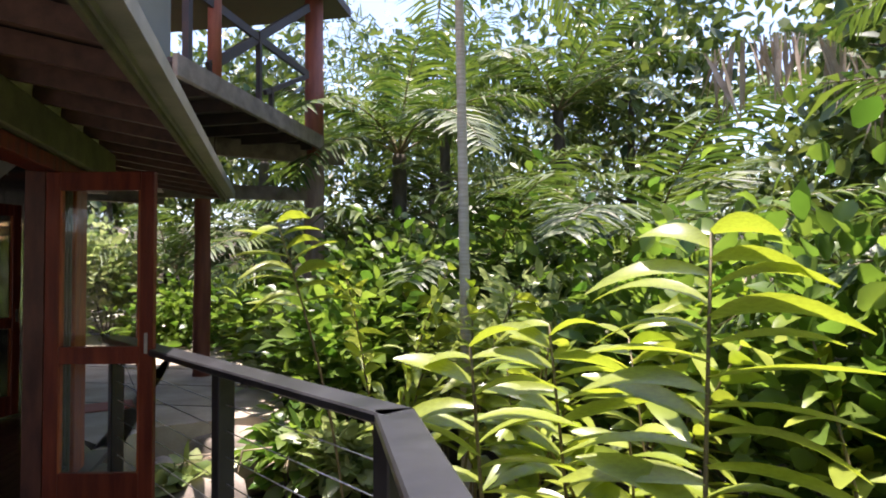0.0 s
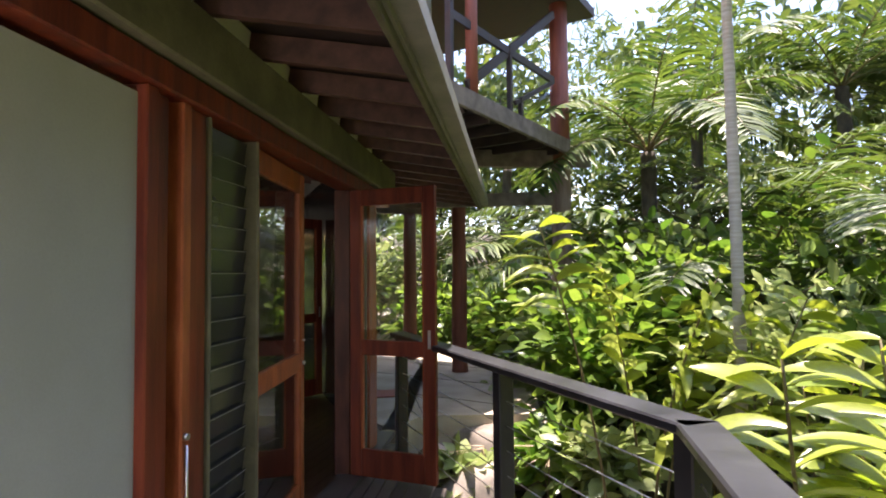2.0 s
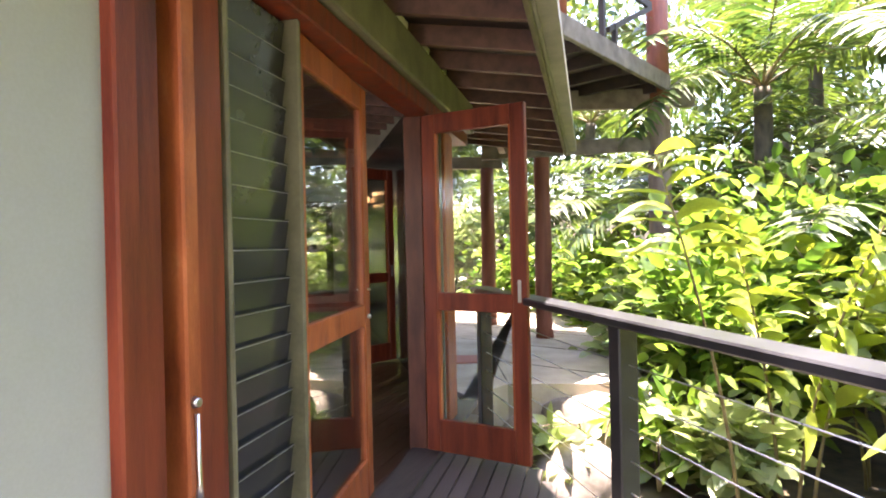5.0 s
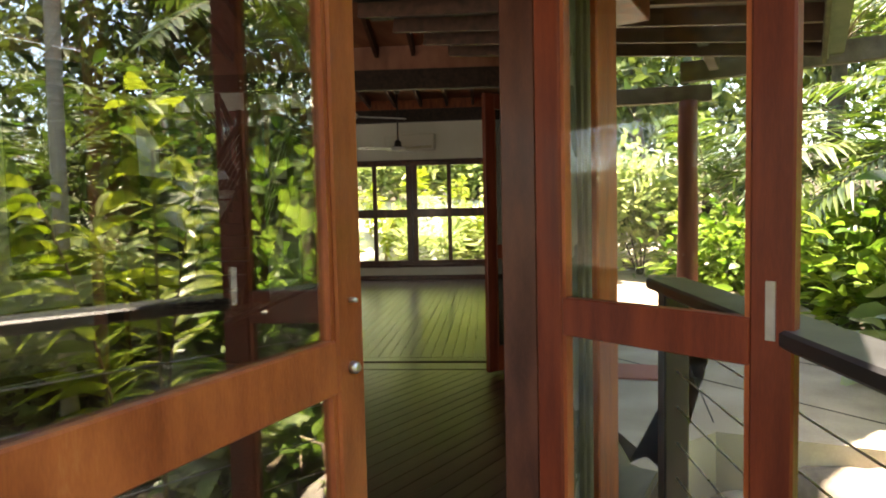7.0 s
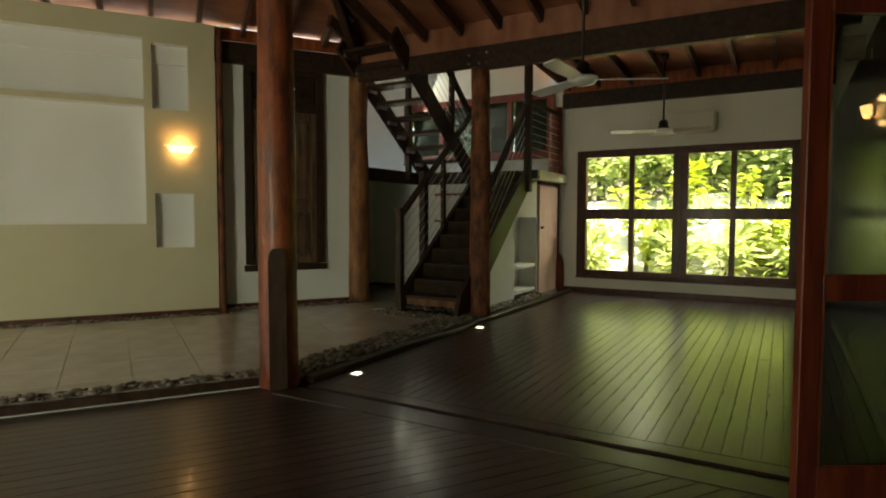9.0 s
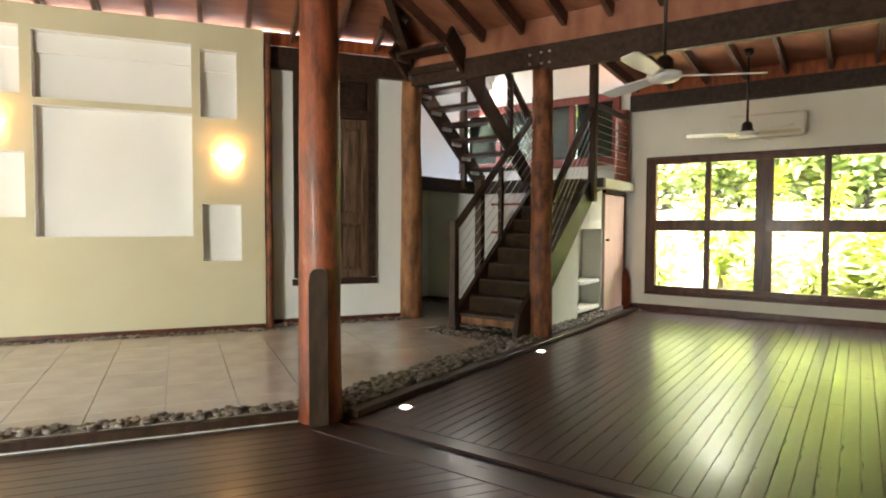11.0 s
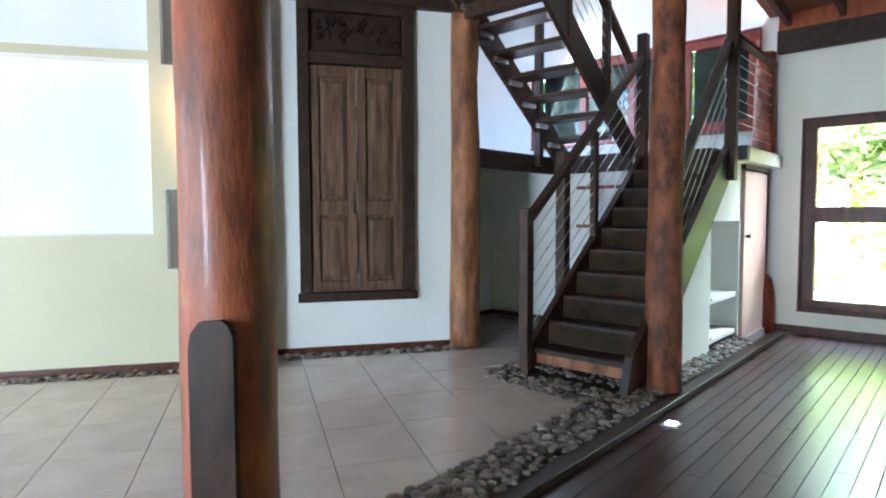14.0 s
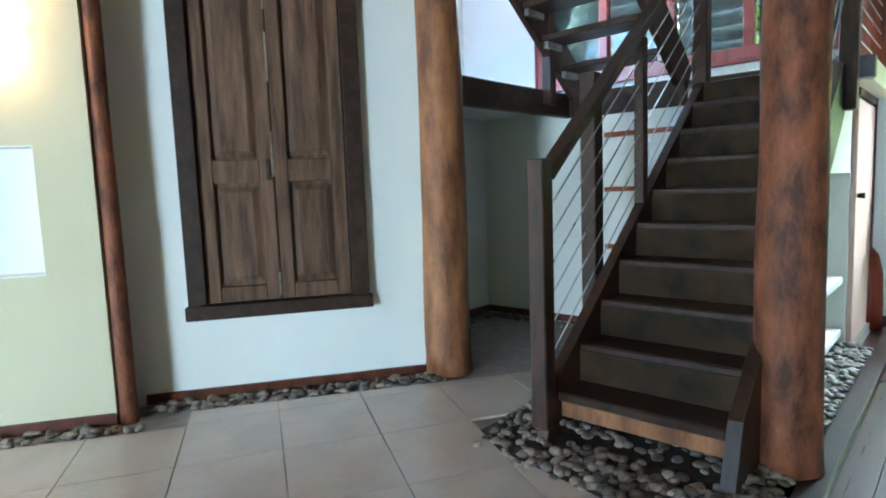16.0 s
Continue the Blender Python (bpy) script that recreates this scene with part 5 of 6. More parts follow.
def ginger(at, canes, label, tall=1.9, leaf=0.5, wide=0.055, mat_="ginger", spread=0.35, tip=None, axis=None, single=False, z=None, bare=0.38):
    """Canes with two ranks of long leaves; tip and axis steer a single cane."""
    z0 = ground_z(at[0], at[1]) if z is None else z
    root = thing("ginger_plant", label, "plant", (at[0], at[1], z0), "ginger plants")
    P, D, S, L, W = [], [], [], [], []
    for c in range(canes):
        ang = RG.uniform(0, 2 * math.pi)
        lean = RG.uniform(0.1, spread)
        h = tall * RG.uniform(0.8, 1.08)
        b = np.array([at[0] + RG.normal(0, 0.12), at[1] + RG.normal(0, 0.12), z0 - 0.03])
        pts = []
        for i in range(9):
            t = i / 8
            pts.append(b + np.array([math.cos(ang) * lean * t ** 1.8 * h, math.sin(ang) * lean * t ** 1.8 * h, h * (t - 0.12 * lean * t * t)]))
        if tip is not None:
            b = np.array([at[0], at[1], z0 - 0.03])
            h = tip[2] - z0
            pts = [b + (np.array(tip) - b) * np.array([t ** 1.5, t ** 1.5, t]) for t in np.linspace(0, 1, 9)]
        bm = bmesh.new()
        tube(bm, [Vector(p) for p in pts], [0.014 - 0.001 * i for i in range(9)], 6)
        part("cane", bm, "stem", root)
        pl = RG.uniform(0, math.pi)
        ax = np.array([math.cos(pl), math.sin(pl), 0]) if axis is None else np.array([*axis, 0.0])
        nl = int(h * (13 if not single else 14) * (1 - bare) / 0.62)
        for i in range(nl):
            t = bare + (1 - bare) * i / (nl - 1)
            k = t * 8
            i0 = min(int(k), 7)
            p = pts[i0] + (pts[i0 + 1] - pts[i0]) * (k - i0)
            up = pts[i0 + 1] - pts[i0]
            up = up / np.linalg.norm(up)
            sg = 1 if i % 2 else -1
            d = ax * sg * RG.uniform(0.85, 1.05) + up * RG.uniform(0.25, 0.6) + RG.normal(0, 0.13, 3)
            P.append(p), D.append(d)
            S.append(np.cross(d, up) + up * RG.uniform(0.1, 0.7) + RG.normal(0, 0.15, 3))
            L.append(leaf * RG.uniform(0.8, 1.1) * (1 - 0.45 * max(0, t - 0.88) / 0.12)), W.append(wide * RG.uniform(0.85, 1.15))
    dr = RG.uniform(0.15, 0.6, len(P))
    if single:
        for i in range(len(P)):
            leaves("leaf", P[i:i + 1], D[i:i + 1], S[i:i + 1], L[i:i + 1], W[i:i + 1], dr[i:i + 1], mat_, 7, root, 0.3)
    else:
        leaves("foliage", P, D, S, L, W, dr, mat_, 5, root, 0.25)
    return root


def shrub(at, r, h, n, label, mat_="shrub", leaf=0.12, wide=0.03, z=None, stems=6):
    z0 = ground_z(at[0], at[1]) if z is None else z
    root = thing("shrub", label, "shrub", (at[0], at[1], z0), "garden shrubs")
    tips = []
    bm = bmesh.new()
    for k in range(stems):
        a = 2 * math.pi * k / stems + RG.uniform(-0.4, 0.4)
        q = Vector((at[0] + math.cos(a) * r * RG.uniform(0.3, 0.9), at[1] + math.sin(a) * r * RG.uniform(0.3, 0.9), z0 + h * RG.uniform(0.55, 1.0)))
        m_ = Vector((at[0], at[1], z0)).lerp(q, 0.5) + Vector((0, 0, h * 0.12))
        tube(bm, [Vector((at[0], at[1], z0 - 0.05)), m_, q], [0.02, 0.012, 0.004], 6)
        tips += [np.array(m_), np.array(q), np.array(m_.lerp(q, 0.5))]
    part("branchwork", bm, "darkbark", root)
    tips = np.array(tips)
    c = tips[RG.integers(0, len(tips), n)] + RG.normal(0, 1, (n, 3)) * np.array([r * 0.3, r * 0.3, h * 0.16])
    c[:, 2] = np.maximum(c[:, 2], z0 + 0.05)
    d = c - np.array([at[0], at[1], z0 + h * 0.3]) + RG.normal(0, 0.5, (n, 3)) * r
    d[:, 2] = d[:, 2] * 0.4 + 0.1 * r
    leaves("leaf_crown", c, d, RG.normal(0, 1, (n, 3)) * np.array([1, 1, 0.35]), leaf * RG.uniform(0.6, 1.3, n), wide * RG.uniform(0.7, 1.2, n), RG.uniform(0.05, 0.5, n), mat_, 3, root)
    return root


def palm(at, height, fronds, flen, label, trunk=0.07, mat_="palm", bark="bark", leaflet=0.42, lw=0.02, tilt=(0.1, 1.0), z=None):
    z0 = ground_z(at[0], at[1]) if z is None else z
    root = thing("palm_tree", label, "palm", (at[0], at[1], z0), "palms")
    lean = RG.normal(0, 0.02, 2) * height
    top = np.array([at[0] + lean[0], at[1] + lean[1], z0 + height])
    bm = bmesh.new()
    n = max(int(height / 0.09), 6)
    pts, rad_ = [], []
    for i in range(n + 1):
        t = i / n
        pts.append(Vector((at[0] + lean[0] * t * t, at[1] + lean[1] * t * t, z0 - 0.1 + (height + 0.1) * t)))
        rad_.append(trunk * (1.15 - 0.3 * t) * (1.05 if i % 2 else 0.97))
    tube(bm, pts, rad_, 12)
    part("trunk", bm, bark, root)
    for k in range(fronds):
        P, D, S, L, W = [], [], [], [], []
        a = 2.4 * k + RG.uniform(-0.3, 0.3)
        el = tilt[0] + (tilt[1] - tilt[0]) * (k + RG.uniform(0, 1)) / fronds
        out = np.array([math.cos(a), math.sin(a), 0.0])
        fl = flen * RG.uniform(0.8, 1.1)
        spine = []
        for i in range(11):
            t = i / 10
            ang = (1.35 - el) - (1.5 + 0.4 * el) * t * 0.8
            spine.append((spine[-1] + (out * math.cos(ang) + np.array([0, 0, math.sin(ang)])) * fl / 10) if spine else top.copy())
        bm = bmesh.new()
        tube(bm, [Vector(p) for p in spine], [0.022 - 0.0018 * i for i in range(11)], 5)
        rib = part("frond", bm, "stem", root)
        side = np.array([-out[1], out[0], 0])
        for i in range(2 * int(fl * 14)):
            t = 0.12 + 0.88 * (i // 2) / (int(fl * 14) - 1)
            kk = min(t * 10, 9.999)
            i0 = int(kk)
            p = spine[i0] + (spine[i0 + 1] - spine[i0]) * (kk - i0)
            tg = spine[i0 + 1] - spine[i0]
            tg = tg / np.linalg.norm(tg)
            sg = 1 if i % 2 else -1
            d = side * sg + tg * 0.55 + np.array([0, 0, 0.12]) + RG.normal(0, 0.07, 3)
            P.append(p), D.append(d), S.append(tg + RG.normal(0, 0.1, 3))
            L.append(leaflet * (0.45 + 0.9 * math.sin(math.pi * min(t * 0.9 + 0.12, 1))) * RG.uniform(0.85, 1.1)), W.append(lw * RG.uniform(0.8, 1.2))
        leaves("leafage", P, D, S, L, W, RG.uniform(0.15, 0.5, len(P)), mat_, 2, rib, 0.3)
    return root


def broad_tree(at, height, r, n, label, mat_="forest", leaf=0.2, wide=0.06, z=None):
    z0 = ground_z(at[0], at[1]) if z is None else z
    root = thing("tree", label, "tree", (at[0], at[1], z0), "garden trees")
    bm = bmesh.new()
    top = Vector((at[0] + RG.normal(0, 0.3), at[1] + RG.normal(0, 0.3), z0 + height * 0.9))
    base = Vector((at[0], at[1], z0 - 0.1))
    tube(bm, [base, base.lerp(top, 0.35) + Vector((0.1, 0.05, 0)), base.lerp(top, 0.7), top], [0.17, 0.13, 0.08, 0.03], 10, wobble=0.1)
    tips = []
    for k in range(11):
        t = 0.3 + 0.65 * k / 10
        a = 2.4 * k
        s_ = base.lerp(top, t)
        e = s_ + Vector((math.cos(a), math.sin(a), 0.45)) * r * RG.uniform(0.55, 1.0) * (1.15 - 0.5 * t)
        tube(bm, [s_, s_.lerp(e, 0.5) + Vector((0, 0, 0.15)), e], [0.06 * (1.2 - t), 0.035, 0.012], 6)
        tips += [np.array(e), np.array(s_.lerp(e, 0.65))]
    part("trunk", bm, "darkbark", root)
    tips = np.array(tips)
    c = tips[RG.integers(0, len(tips), n)] + RG.normal(0, r * 0.26, (n, 3)) * np.array([1, 1, 0.75])
    d = RG.normal(0, 1, (n, 3)) + np.array([0, 0, -0.2])
    leaves("crown", c, d, RG.normal(0, 1, (n, 3)), leaf * RG.uniform(0.6, 1.3, n), wide * RG.uniform(0.7, 1.3, n), 0.2, mat_, 2, root)
    return root


# foreground gingers beyond the rail
ginger((1.66, 0.98), 1, "tall yellow-green ginger with long drooping leaves", 2.35, 0.5, 0.054, tip=(1.8, 1.06, 1.62), axis=(0.83, -0.56), single=True)
ginger((1.2, 1.62), 1, "yellow-green ginger with long drooping leaves", 1.75, 0.46, 0.05, tip=(1.09, 1.56, 1.2), axis=(0.98, -0.2), single=True)
ginger((1.62, 1.75), 1, "yellow-green ginger with long drooping leaves", 1.75, 0.46, 0.05, tip=(1.5, 1.8, 1.25), axis=(0.9, -0.4), single=True)
ginger((0.62, 4.35), 1, "arching bright green ginger by the grey post", 2.5, 0.5, 0.06, tip=(0.12, 3.82, 1.86), axis=(0.9, 0.42), single=True, bare=0.74)
for x, y, c, t in ((2.2, 2.1, 4, 1.9), (2.4, 0.3, 4, 1.8), (1.75, 2.9, 4, 1.9), (2.9, 1.4, 4, 2.2), (1.35, -0.6, 3, 1.8), (2.7, 3.4, 4, 2.2), (1.9, -1.4, 4, 2.0), (0.95, 4.6, 3, 2.3), (1.45, 3.9, 3, 2.1), (1.8, 5.6, 4, 2.1), (3.3, -0.6, 5, 2.2)):
    ginger((x, y), c, "yellow-green ginger clump with long drooping leaves", t, 0.48, 0.052)
SHR = [(0.65, 5.0, 0.4, 0.8), (0.75, 6.3, 0.8, 1.9), (1.6, 6.9, 0.9, 2.2), (2.6, 5.2, 0.9, 2.0), (3.4, 4.2, 0.9, 2.1), (3.6, 2.5, 0.9, 2.2), (0.2, 7.4, 0.7, 1.5), (-0.3, 9.9, 0.9, 1.9), (0.9, 8.6, 0.9, 2.2), (2.3, 8.4, 1.1, 2.4), (-1.2, 11.2, 1.0, 1.8), (-2.6, 12.6, 1.1, 1.9), (-4.6, 13.6, 1.2, 2.2), (3.6, 6.6, 1.0, 2.4), (4.4, 1.0, 1.0, 2.3), (4.2, -1.2, 1.0, 2.3), (2.9, -2.6, 1.0, 2.2), (-6.2, 14.5, 1.3, 2.4), (-0.62, 4.62, 0.28, 0.55), (0.15, 5.3, 0.35, 0.7), (1.0, 2.6, 0.35, 0.7)]
for i, (x, y, r, h) in enumerate(SHR):
    shrub((x, y), r, h, int(650 * r * h) + 160, "dense green garden shrub with glossy leaves" if i % 3 else "pale variegated garden shrub with broad leaves", "shrub" if i % 3 else "shrub2", 0.22, 0.068)
palm((1.75, 4.77), 5.4, 9, 1.9, "slender palm with a pale ringed trunk", 0.05)
for x, y, h, n, fl, dk in ((2.9, 8.4, 1.6, 15, 3.6, 0.1), (4.6, 6.6, 1.9, 15, 3.6, 0.1), (6.0, 4.2, 1.6, 14, 3.4, 0.1), (5.6, 1.2, 1.8, 14, 3.4, 0.1), (0.9, 11.2, 2.5, 14, 3.2, 0.1), (-3.6, 14.6, 1.5, 14, 2.8, 0.1), (5.2, -2.4, 2.0, 13, 3.2, 0.1), (-0.6, 13.2, 2.2, 13, 3.0, 0.1), (3.6, 10.4, 2.6, 14, 3.4, 0.1), (1.6, 9.6, 4.2, 13, 3.2, 0.1), (7.4, 2.6, 4.2, 13, 3.2, 0.1), (-1.6, 15.5, 4.5, 13, 3.2, 0.1), (5.4, 11.5, 5.2, 13, 3.4, 0.1), (3.0, 13.0, 5.0, 13, 3.4, 0.1)):
    palm((x, y), h, n, fl, "large dark feather palm with arching fronds", 0.14, "palm", "darkbark", 0.62, 0.032, (0.0, 0.9))
for x, y, h, r in ((-6.5, 19, 8, 3.2), (-2, 21, 9, 3.4), (3.5, 20, 9, 3.6), (8, 14, 9, 3.6), (13, 9, 9, 3.6), (13.5, 3, 9, 3.8), (12, -4, 9, 3.6), (7.5, -8, 9, 3.6), (9.5, 6.5, 5.5, 2.4), (9, 0.5, 5.5, 2.4), (1, -9, 8, 3), (-11, 20, 9, 3.5)):
    broad_tree((x, y), h, r, 3600, "leafy rainforest tree behind the garden", "forest", 0.34, 0.1)


# planting, with pale path and bank added to bounce sunlight through the wide window
bm, done = solid("pavement_side", "concrete", "pale concrete path added outside the window to bounce sunlight in", "pavement")
prism(bm, [gb(WS + 0.25, -2.5)[:2], gb(WS + 0.25, 5.2)[:2], gb(9.6, 5.2)[:2], gb(9.6, -2.5)[:2]], -0.9, -0.06)
done()
# added bank, coloured pale so the window and floor glare turn white
bm, done = solid("ground_bank", "bouncebank", "pale gravel bank added outside the window to bounce sunlight in", "ground")
grid = []
for i in range(25):
    grid.append([])
    for j in range(41):
        s, w = 8.3 + i * 0.25, -4.5 + j * 0.3
        t = max(0.0, min(1.0, (s - 8.4) / 4.5))
        z = -0.04 + 1.75 * t * t * (3 - 2 * t) + 0.16 * t * noise.noise(Vector((s * 0.8, w * 0.8, 2))) + 0.04 * noise.noise(Vector((s * 3, w * 3, 5)))
        grid[-1].append(bm.verts.new(gb(s, w, z if i else -0.3)))
for r0, r1 in zip(grid, grid[1:]):
    for j in range(40):
        bm.faces.new((r0[j], r0[j + 1], r1[j + 1], r1[j])).smooth = True
done()
bank = lambda s: -0.06 + 1.75 * max(0, min(1, (s - 8.4) / 4.5)) ** 2 * (3 - 2 * max(0, min(1, (s - 8.4) / 4.5)))
for k, (s, w) in enumerate(((8.5, 0.7), (8.5, 2.9))):
    bm = bmesh.new()
    obox(bm, gb(s, w - 0.5, 0.05), gb(s, w + 0.5, 0.05), 0.3, 0.2)
    tagged(part("planter_box", bm, "charcoal", bevel=0.01), "low dark planter box on the pale path", "planter", "planter boxes")
for i, (s, w, r, h) in enumerate(((12.6, -0.2, 0.9, 1.4), (12.9, 1.3, 1.0, 1.7), (12.8, 3.0, 0.9, 1.5), (12.7, 4.6, 1.0, 1.8), (12.8, -1.8, 1.0, 1.6), (13.6, 0.4, 1.2, 2.4), (13.8, 2.3, 1.2, 2.6), (13.8, 4.2, 1.2, 2.6), (10.2, 2.6, 0.35, 0.6), (10.6, 3.6, 0.4, 0.7))):
    p = gb(s, w)
    shrub((p.x, p.y), r, h, int(500 * r * h) + 150, "sunlit leafy shrub on the pale bank" if i < 8 else "small dry yellow-green bush on the pale bank", "shrub2", 0.24, 0.07, z=bank(s) - 0.05)
for s, w, h, r in ((16, -2, 7, 3), (17, 2.5, 7, 3.2), (17, 7, 7, 3.2)):
    p = gb(s, w)
    broad_tree((p.x, p.y), h, r, 4200, "leafy rainforest tree behind the house", "forest", 0.34, 0.1)
for s, w in ((9.2, 0.75), (9.0, 2.85), (9.9, 1.7), (10.4, 0.2), (10.5, 3.6), (10.8, 2.4), (9.6, 3.9), (11.2, 1.1)):
    p = gb(s, w)
    ginger((p.x, p.y), 4, "sunlit ginger clump outside the window", 1.45, 0.46, 0.045, z=bank(s), bare=0.2)
for s, w in ((8.75, -0.3), (8.8, 1.5), (8.7, 2.2), (8.8, 3.4), (9.5, -0.6), (9.6, 1.2), (9.7, 2.6), (9.3, 3.2), (10.1, 0.9), (10.2, 3.0)):
    p = gb(s, w)
    shrub((p.x, p.y), 0.45, 0.9, 330, "sunlit yellow-green fern on the pale bank", "shrub2", 0.3, 0.035, z=bank(s))
# far woods: one mass of foliage closing the view
n = 60000
ang = RG.uniform(0, 2 * math.pi, n)
rr = RG.uniform(19, 34, n)
hh = RG.uniform(0, 1, n) ** 0.8 * (7 + 3.5 * np.sin(ang * 5) + 2 * np.sin(ang * 13 + 1))
c = np.stack([-1 + rr * np.cos(ang), 4 + rr * np.sin(ang), 1 + (rr - 19) * 0.25 + hh], 1)
wd = leaves("far_woods", c, RG.normal(0, 1, (n, 3)), RG.normal(0, 1, (n, 3)), RG.uniform(0.35, 0.8, n), RG.uniform(0.12, 0.25, n), 0.2, "forest", 1)
tagged(wd, "dense rainforest closing the view behind the garden", "woods", kind="stuff")
# dry fronds
for (x, y, z), k in (((4.2, 3.0, 3.0), 0), ((4.9, 2.2, 2.8), 1), ((-0.35, 4.55, -0.2), 2), ((0.1, 5.0, -0.35), 3)):
    if k < 2:
        n = 70
        t = np.linspace(0, 1, n)
        P = np.stack([x - 1.1 + 2.2 * t, y + 0.5 * t, z + 0.35 * np.sin(t * 3) - 0.1 * t], 1)
        leaves_ob = leaves("dry_frond", P, np.stack([RG.normal(0, 0.25, n), RG.normal(0, 0.25, n), -np.ones(n)], 1), RG.normal(0, 1, (n, 3)), RG.uniform(0.3, 0.55, n), RG.uniform(0.012, 0.024, n), 0.1, "dry", 2)
        tagged(leaves_ob, "pale dead palm frond hanging in the sun", "dead frond", kind="stuff")
    else:
        stalks = thing("dry_stalks", "dry brown plant stalks below the deck", "dead plant", (x, y, z - 0.35))
        for j in range(4):
            a = RG.uniform(0, 6.28)
            bm = bmesh.new()
            tube(bm, [Vector((x, y, z - 0.35)), Vector((x + 0.12 * math.cos(a), y + 0.12 * math.sin(a), z + 0.15)), Vector((x + 0.4 * math.cos(a), y + 0.4 * math.sin(a), z + 0.12))], [0.016, 0.012, 0.006], 6)
            part("stalk", bm, "dry", stalks)
# ---- floor pieces ----
def shared(name, me, m, parent):
    ob = new(name, me)
    ob.parent = parent
    ob.matrix_parent_inverse = parent.matrix_basis.inverted()
    ob.matrix_basis = m
    return ob


def board_mesh(name, width, thick, material):
    bm = bmesh.new()
    obox(bm, (0, -0.5, 0), (0, 0.5, 0), width, thick)
    for v in bm.verts:
        if v.co.z > 0:
            v.co.x *= 1 - 0.002 / width
    bmesh.ops.recalc_face_normals(bm, faces=bm.faces[:])
    me = bpy.data.meshes.new(name)
    bm.to_mesh(me)
    bm.free()
    me.materials.append(M[material])
    return me


def lay(me, parent, name, p, q, z):
    d = q - p
    yaw = math.atan2(-d.x, d.y)
    c = (p + q) / 2
    return shared(name, me, Matrix.Translation((c.x, c.y, z)) @ Matrix.Rotation(yaw, 4, "Z") @ Matrix.Diagonal((1, d.length, 1, 1)), parent)


plank = board_mesh("plank", 0.0935, 0.02, "floor")
edge_plank = board_mesh("edge_plank", 0.13, 0.022, "floor")
# window end: boards along the border, between the divider track and the window wall
w = 0.12 + 0.048
while w < 3.88:
    cut = 2.0 + 2.6 * ((w * 7.3) % 1)
    for s0, s1 in ((0.17, cut), (cut + 0.003, WS - 0.02)):
        lay(plank, floor, "floorboard", gb(s0, w), gb(s1, w), -0.01)
    w += 0.096
lay(edge_plank, floor, "floorboard", gb(0.1, 0.1), gb(0.1, 3.88), -0.011)
wide_plank = board_mesh("track_plank", 0.2, 0.022, "floor")
lay(wide_plank, floor, "floorboard", gb(-0.15, 0.02), gb(-0.15, 3.88), -0.006)
# near part: boards along the olive wall, cut at the divider track
x = -5.83
while x > -20 and x < -1.2:
    # where the track line crosses this board
    t = (gb(-0.2, 0) - Vector((x, 0, 0))).dot(U) / U.y
    y1 = min(t, 4.55 if x > -1.6 else t)
    if x > -2.7:
        y1 = min(y1, 4.5 + (x + 1.45) * -1.4)
    cut = -0.3 + 2.6 * ((x * 5.7) % 1)
    for y0, yy in ((Y0, cut), (cut + 0.003, y1)):
        if yy - y0 > 0.1:
            lay(plank, floor, "floorboard", Vector((x, y0, 0)), Vector((x, yy, 0)), -0.01)
    x += 0.096
# timber edges around the tile floor, with the white edge tape
bm, done = solid("trim_floor_edge", "stair", "red-brown timber edging of the raised tile floor", "trim", bevel=0.005)
obox(bm, gb(0.12, 0.03, 0.015), gb(WS - 0.03, 0.03, 0.015), 0.1, 0.05)
obox(bm, (-5.95, Y0, 0.025), (-5.95, 3.98, 0.025), 0.05, 0.075)
done()
bm, done = solid("edge_tape", "tape", "white tape strip along the floor edge", "trim")
obox(bm, (-5.915, Y0, 0.004), (-5.925, 3.96, 0.004), 0.035, 0.006)
done()
dplank = board_mesh("deck_plank", 0.086, 0.03, "deck")
o = 0.14
while o < 2.4:
    # clip each board at the railing lines
    p0, d = dw(0, o), DD
    ends = []
    for q, dirn in ((RB, RD), (RB, R2)):
        nn = Vector((-dirn.y, dirn.x, 0))
        den = d.dot(nn)
        if abs(den) > 1e-3:
            ends.append((q - p0).dot(nn) / den)
    a1 = min(ends[0], 3.45)
    if o > 1.72:
        a0 = -3.4
        a1 = min(a1, ends[0])
    if a1 > -3.3:
        lay(dplank, deck, "deck_board", dw(-3.4, o), dw(a1, o), -0.022)
    o += 0.093
# tiles, laid square to the olive wall
tile_bm = bmesh.new()
TX, TY = 0.53, 0.465
obox(tile_bm, (-(TX - 0.005) / 2, 0, 0), ((TX - 0.005) / 2, 0, 0), TY - 0.005, 0.012)
bmesh.ops.recalc_face_normals(tile_bm, faces=tile_bm.faces[:])
tile_me = bpy.data.meshes.new("tile")
tile_bm.to_mesh(tile_me)
tile_bm.free()
tile_me.materials.append(M["tile"])


def in_tiles(x, y, g=0.0):
    if x > -6.13 + g or x < (XL + 0.17 - g if y < 4.12 else XW + 0.2 - g):
        return False
    r = Vector((x, y, 0)) - O
    s_, w_ = r.dot(U), r.dot(V)
    if w_ > -0.3 + g:
        return False
    if s_ > 3.3 and w_ < -2.75 + -g:
        return False
    if w_ > -1.3 - g and s_ > 2.5 + 0.17 * (w_ + 0.27) / -1.0:
        return False
    return s_ < 4.85


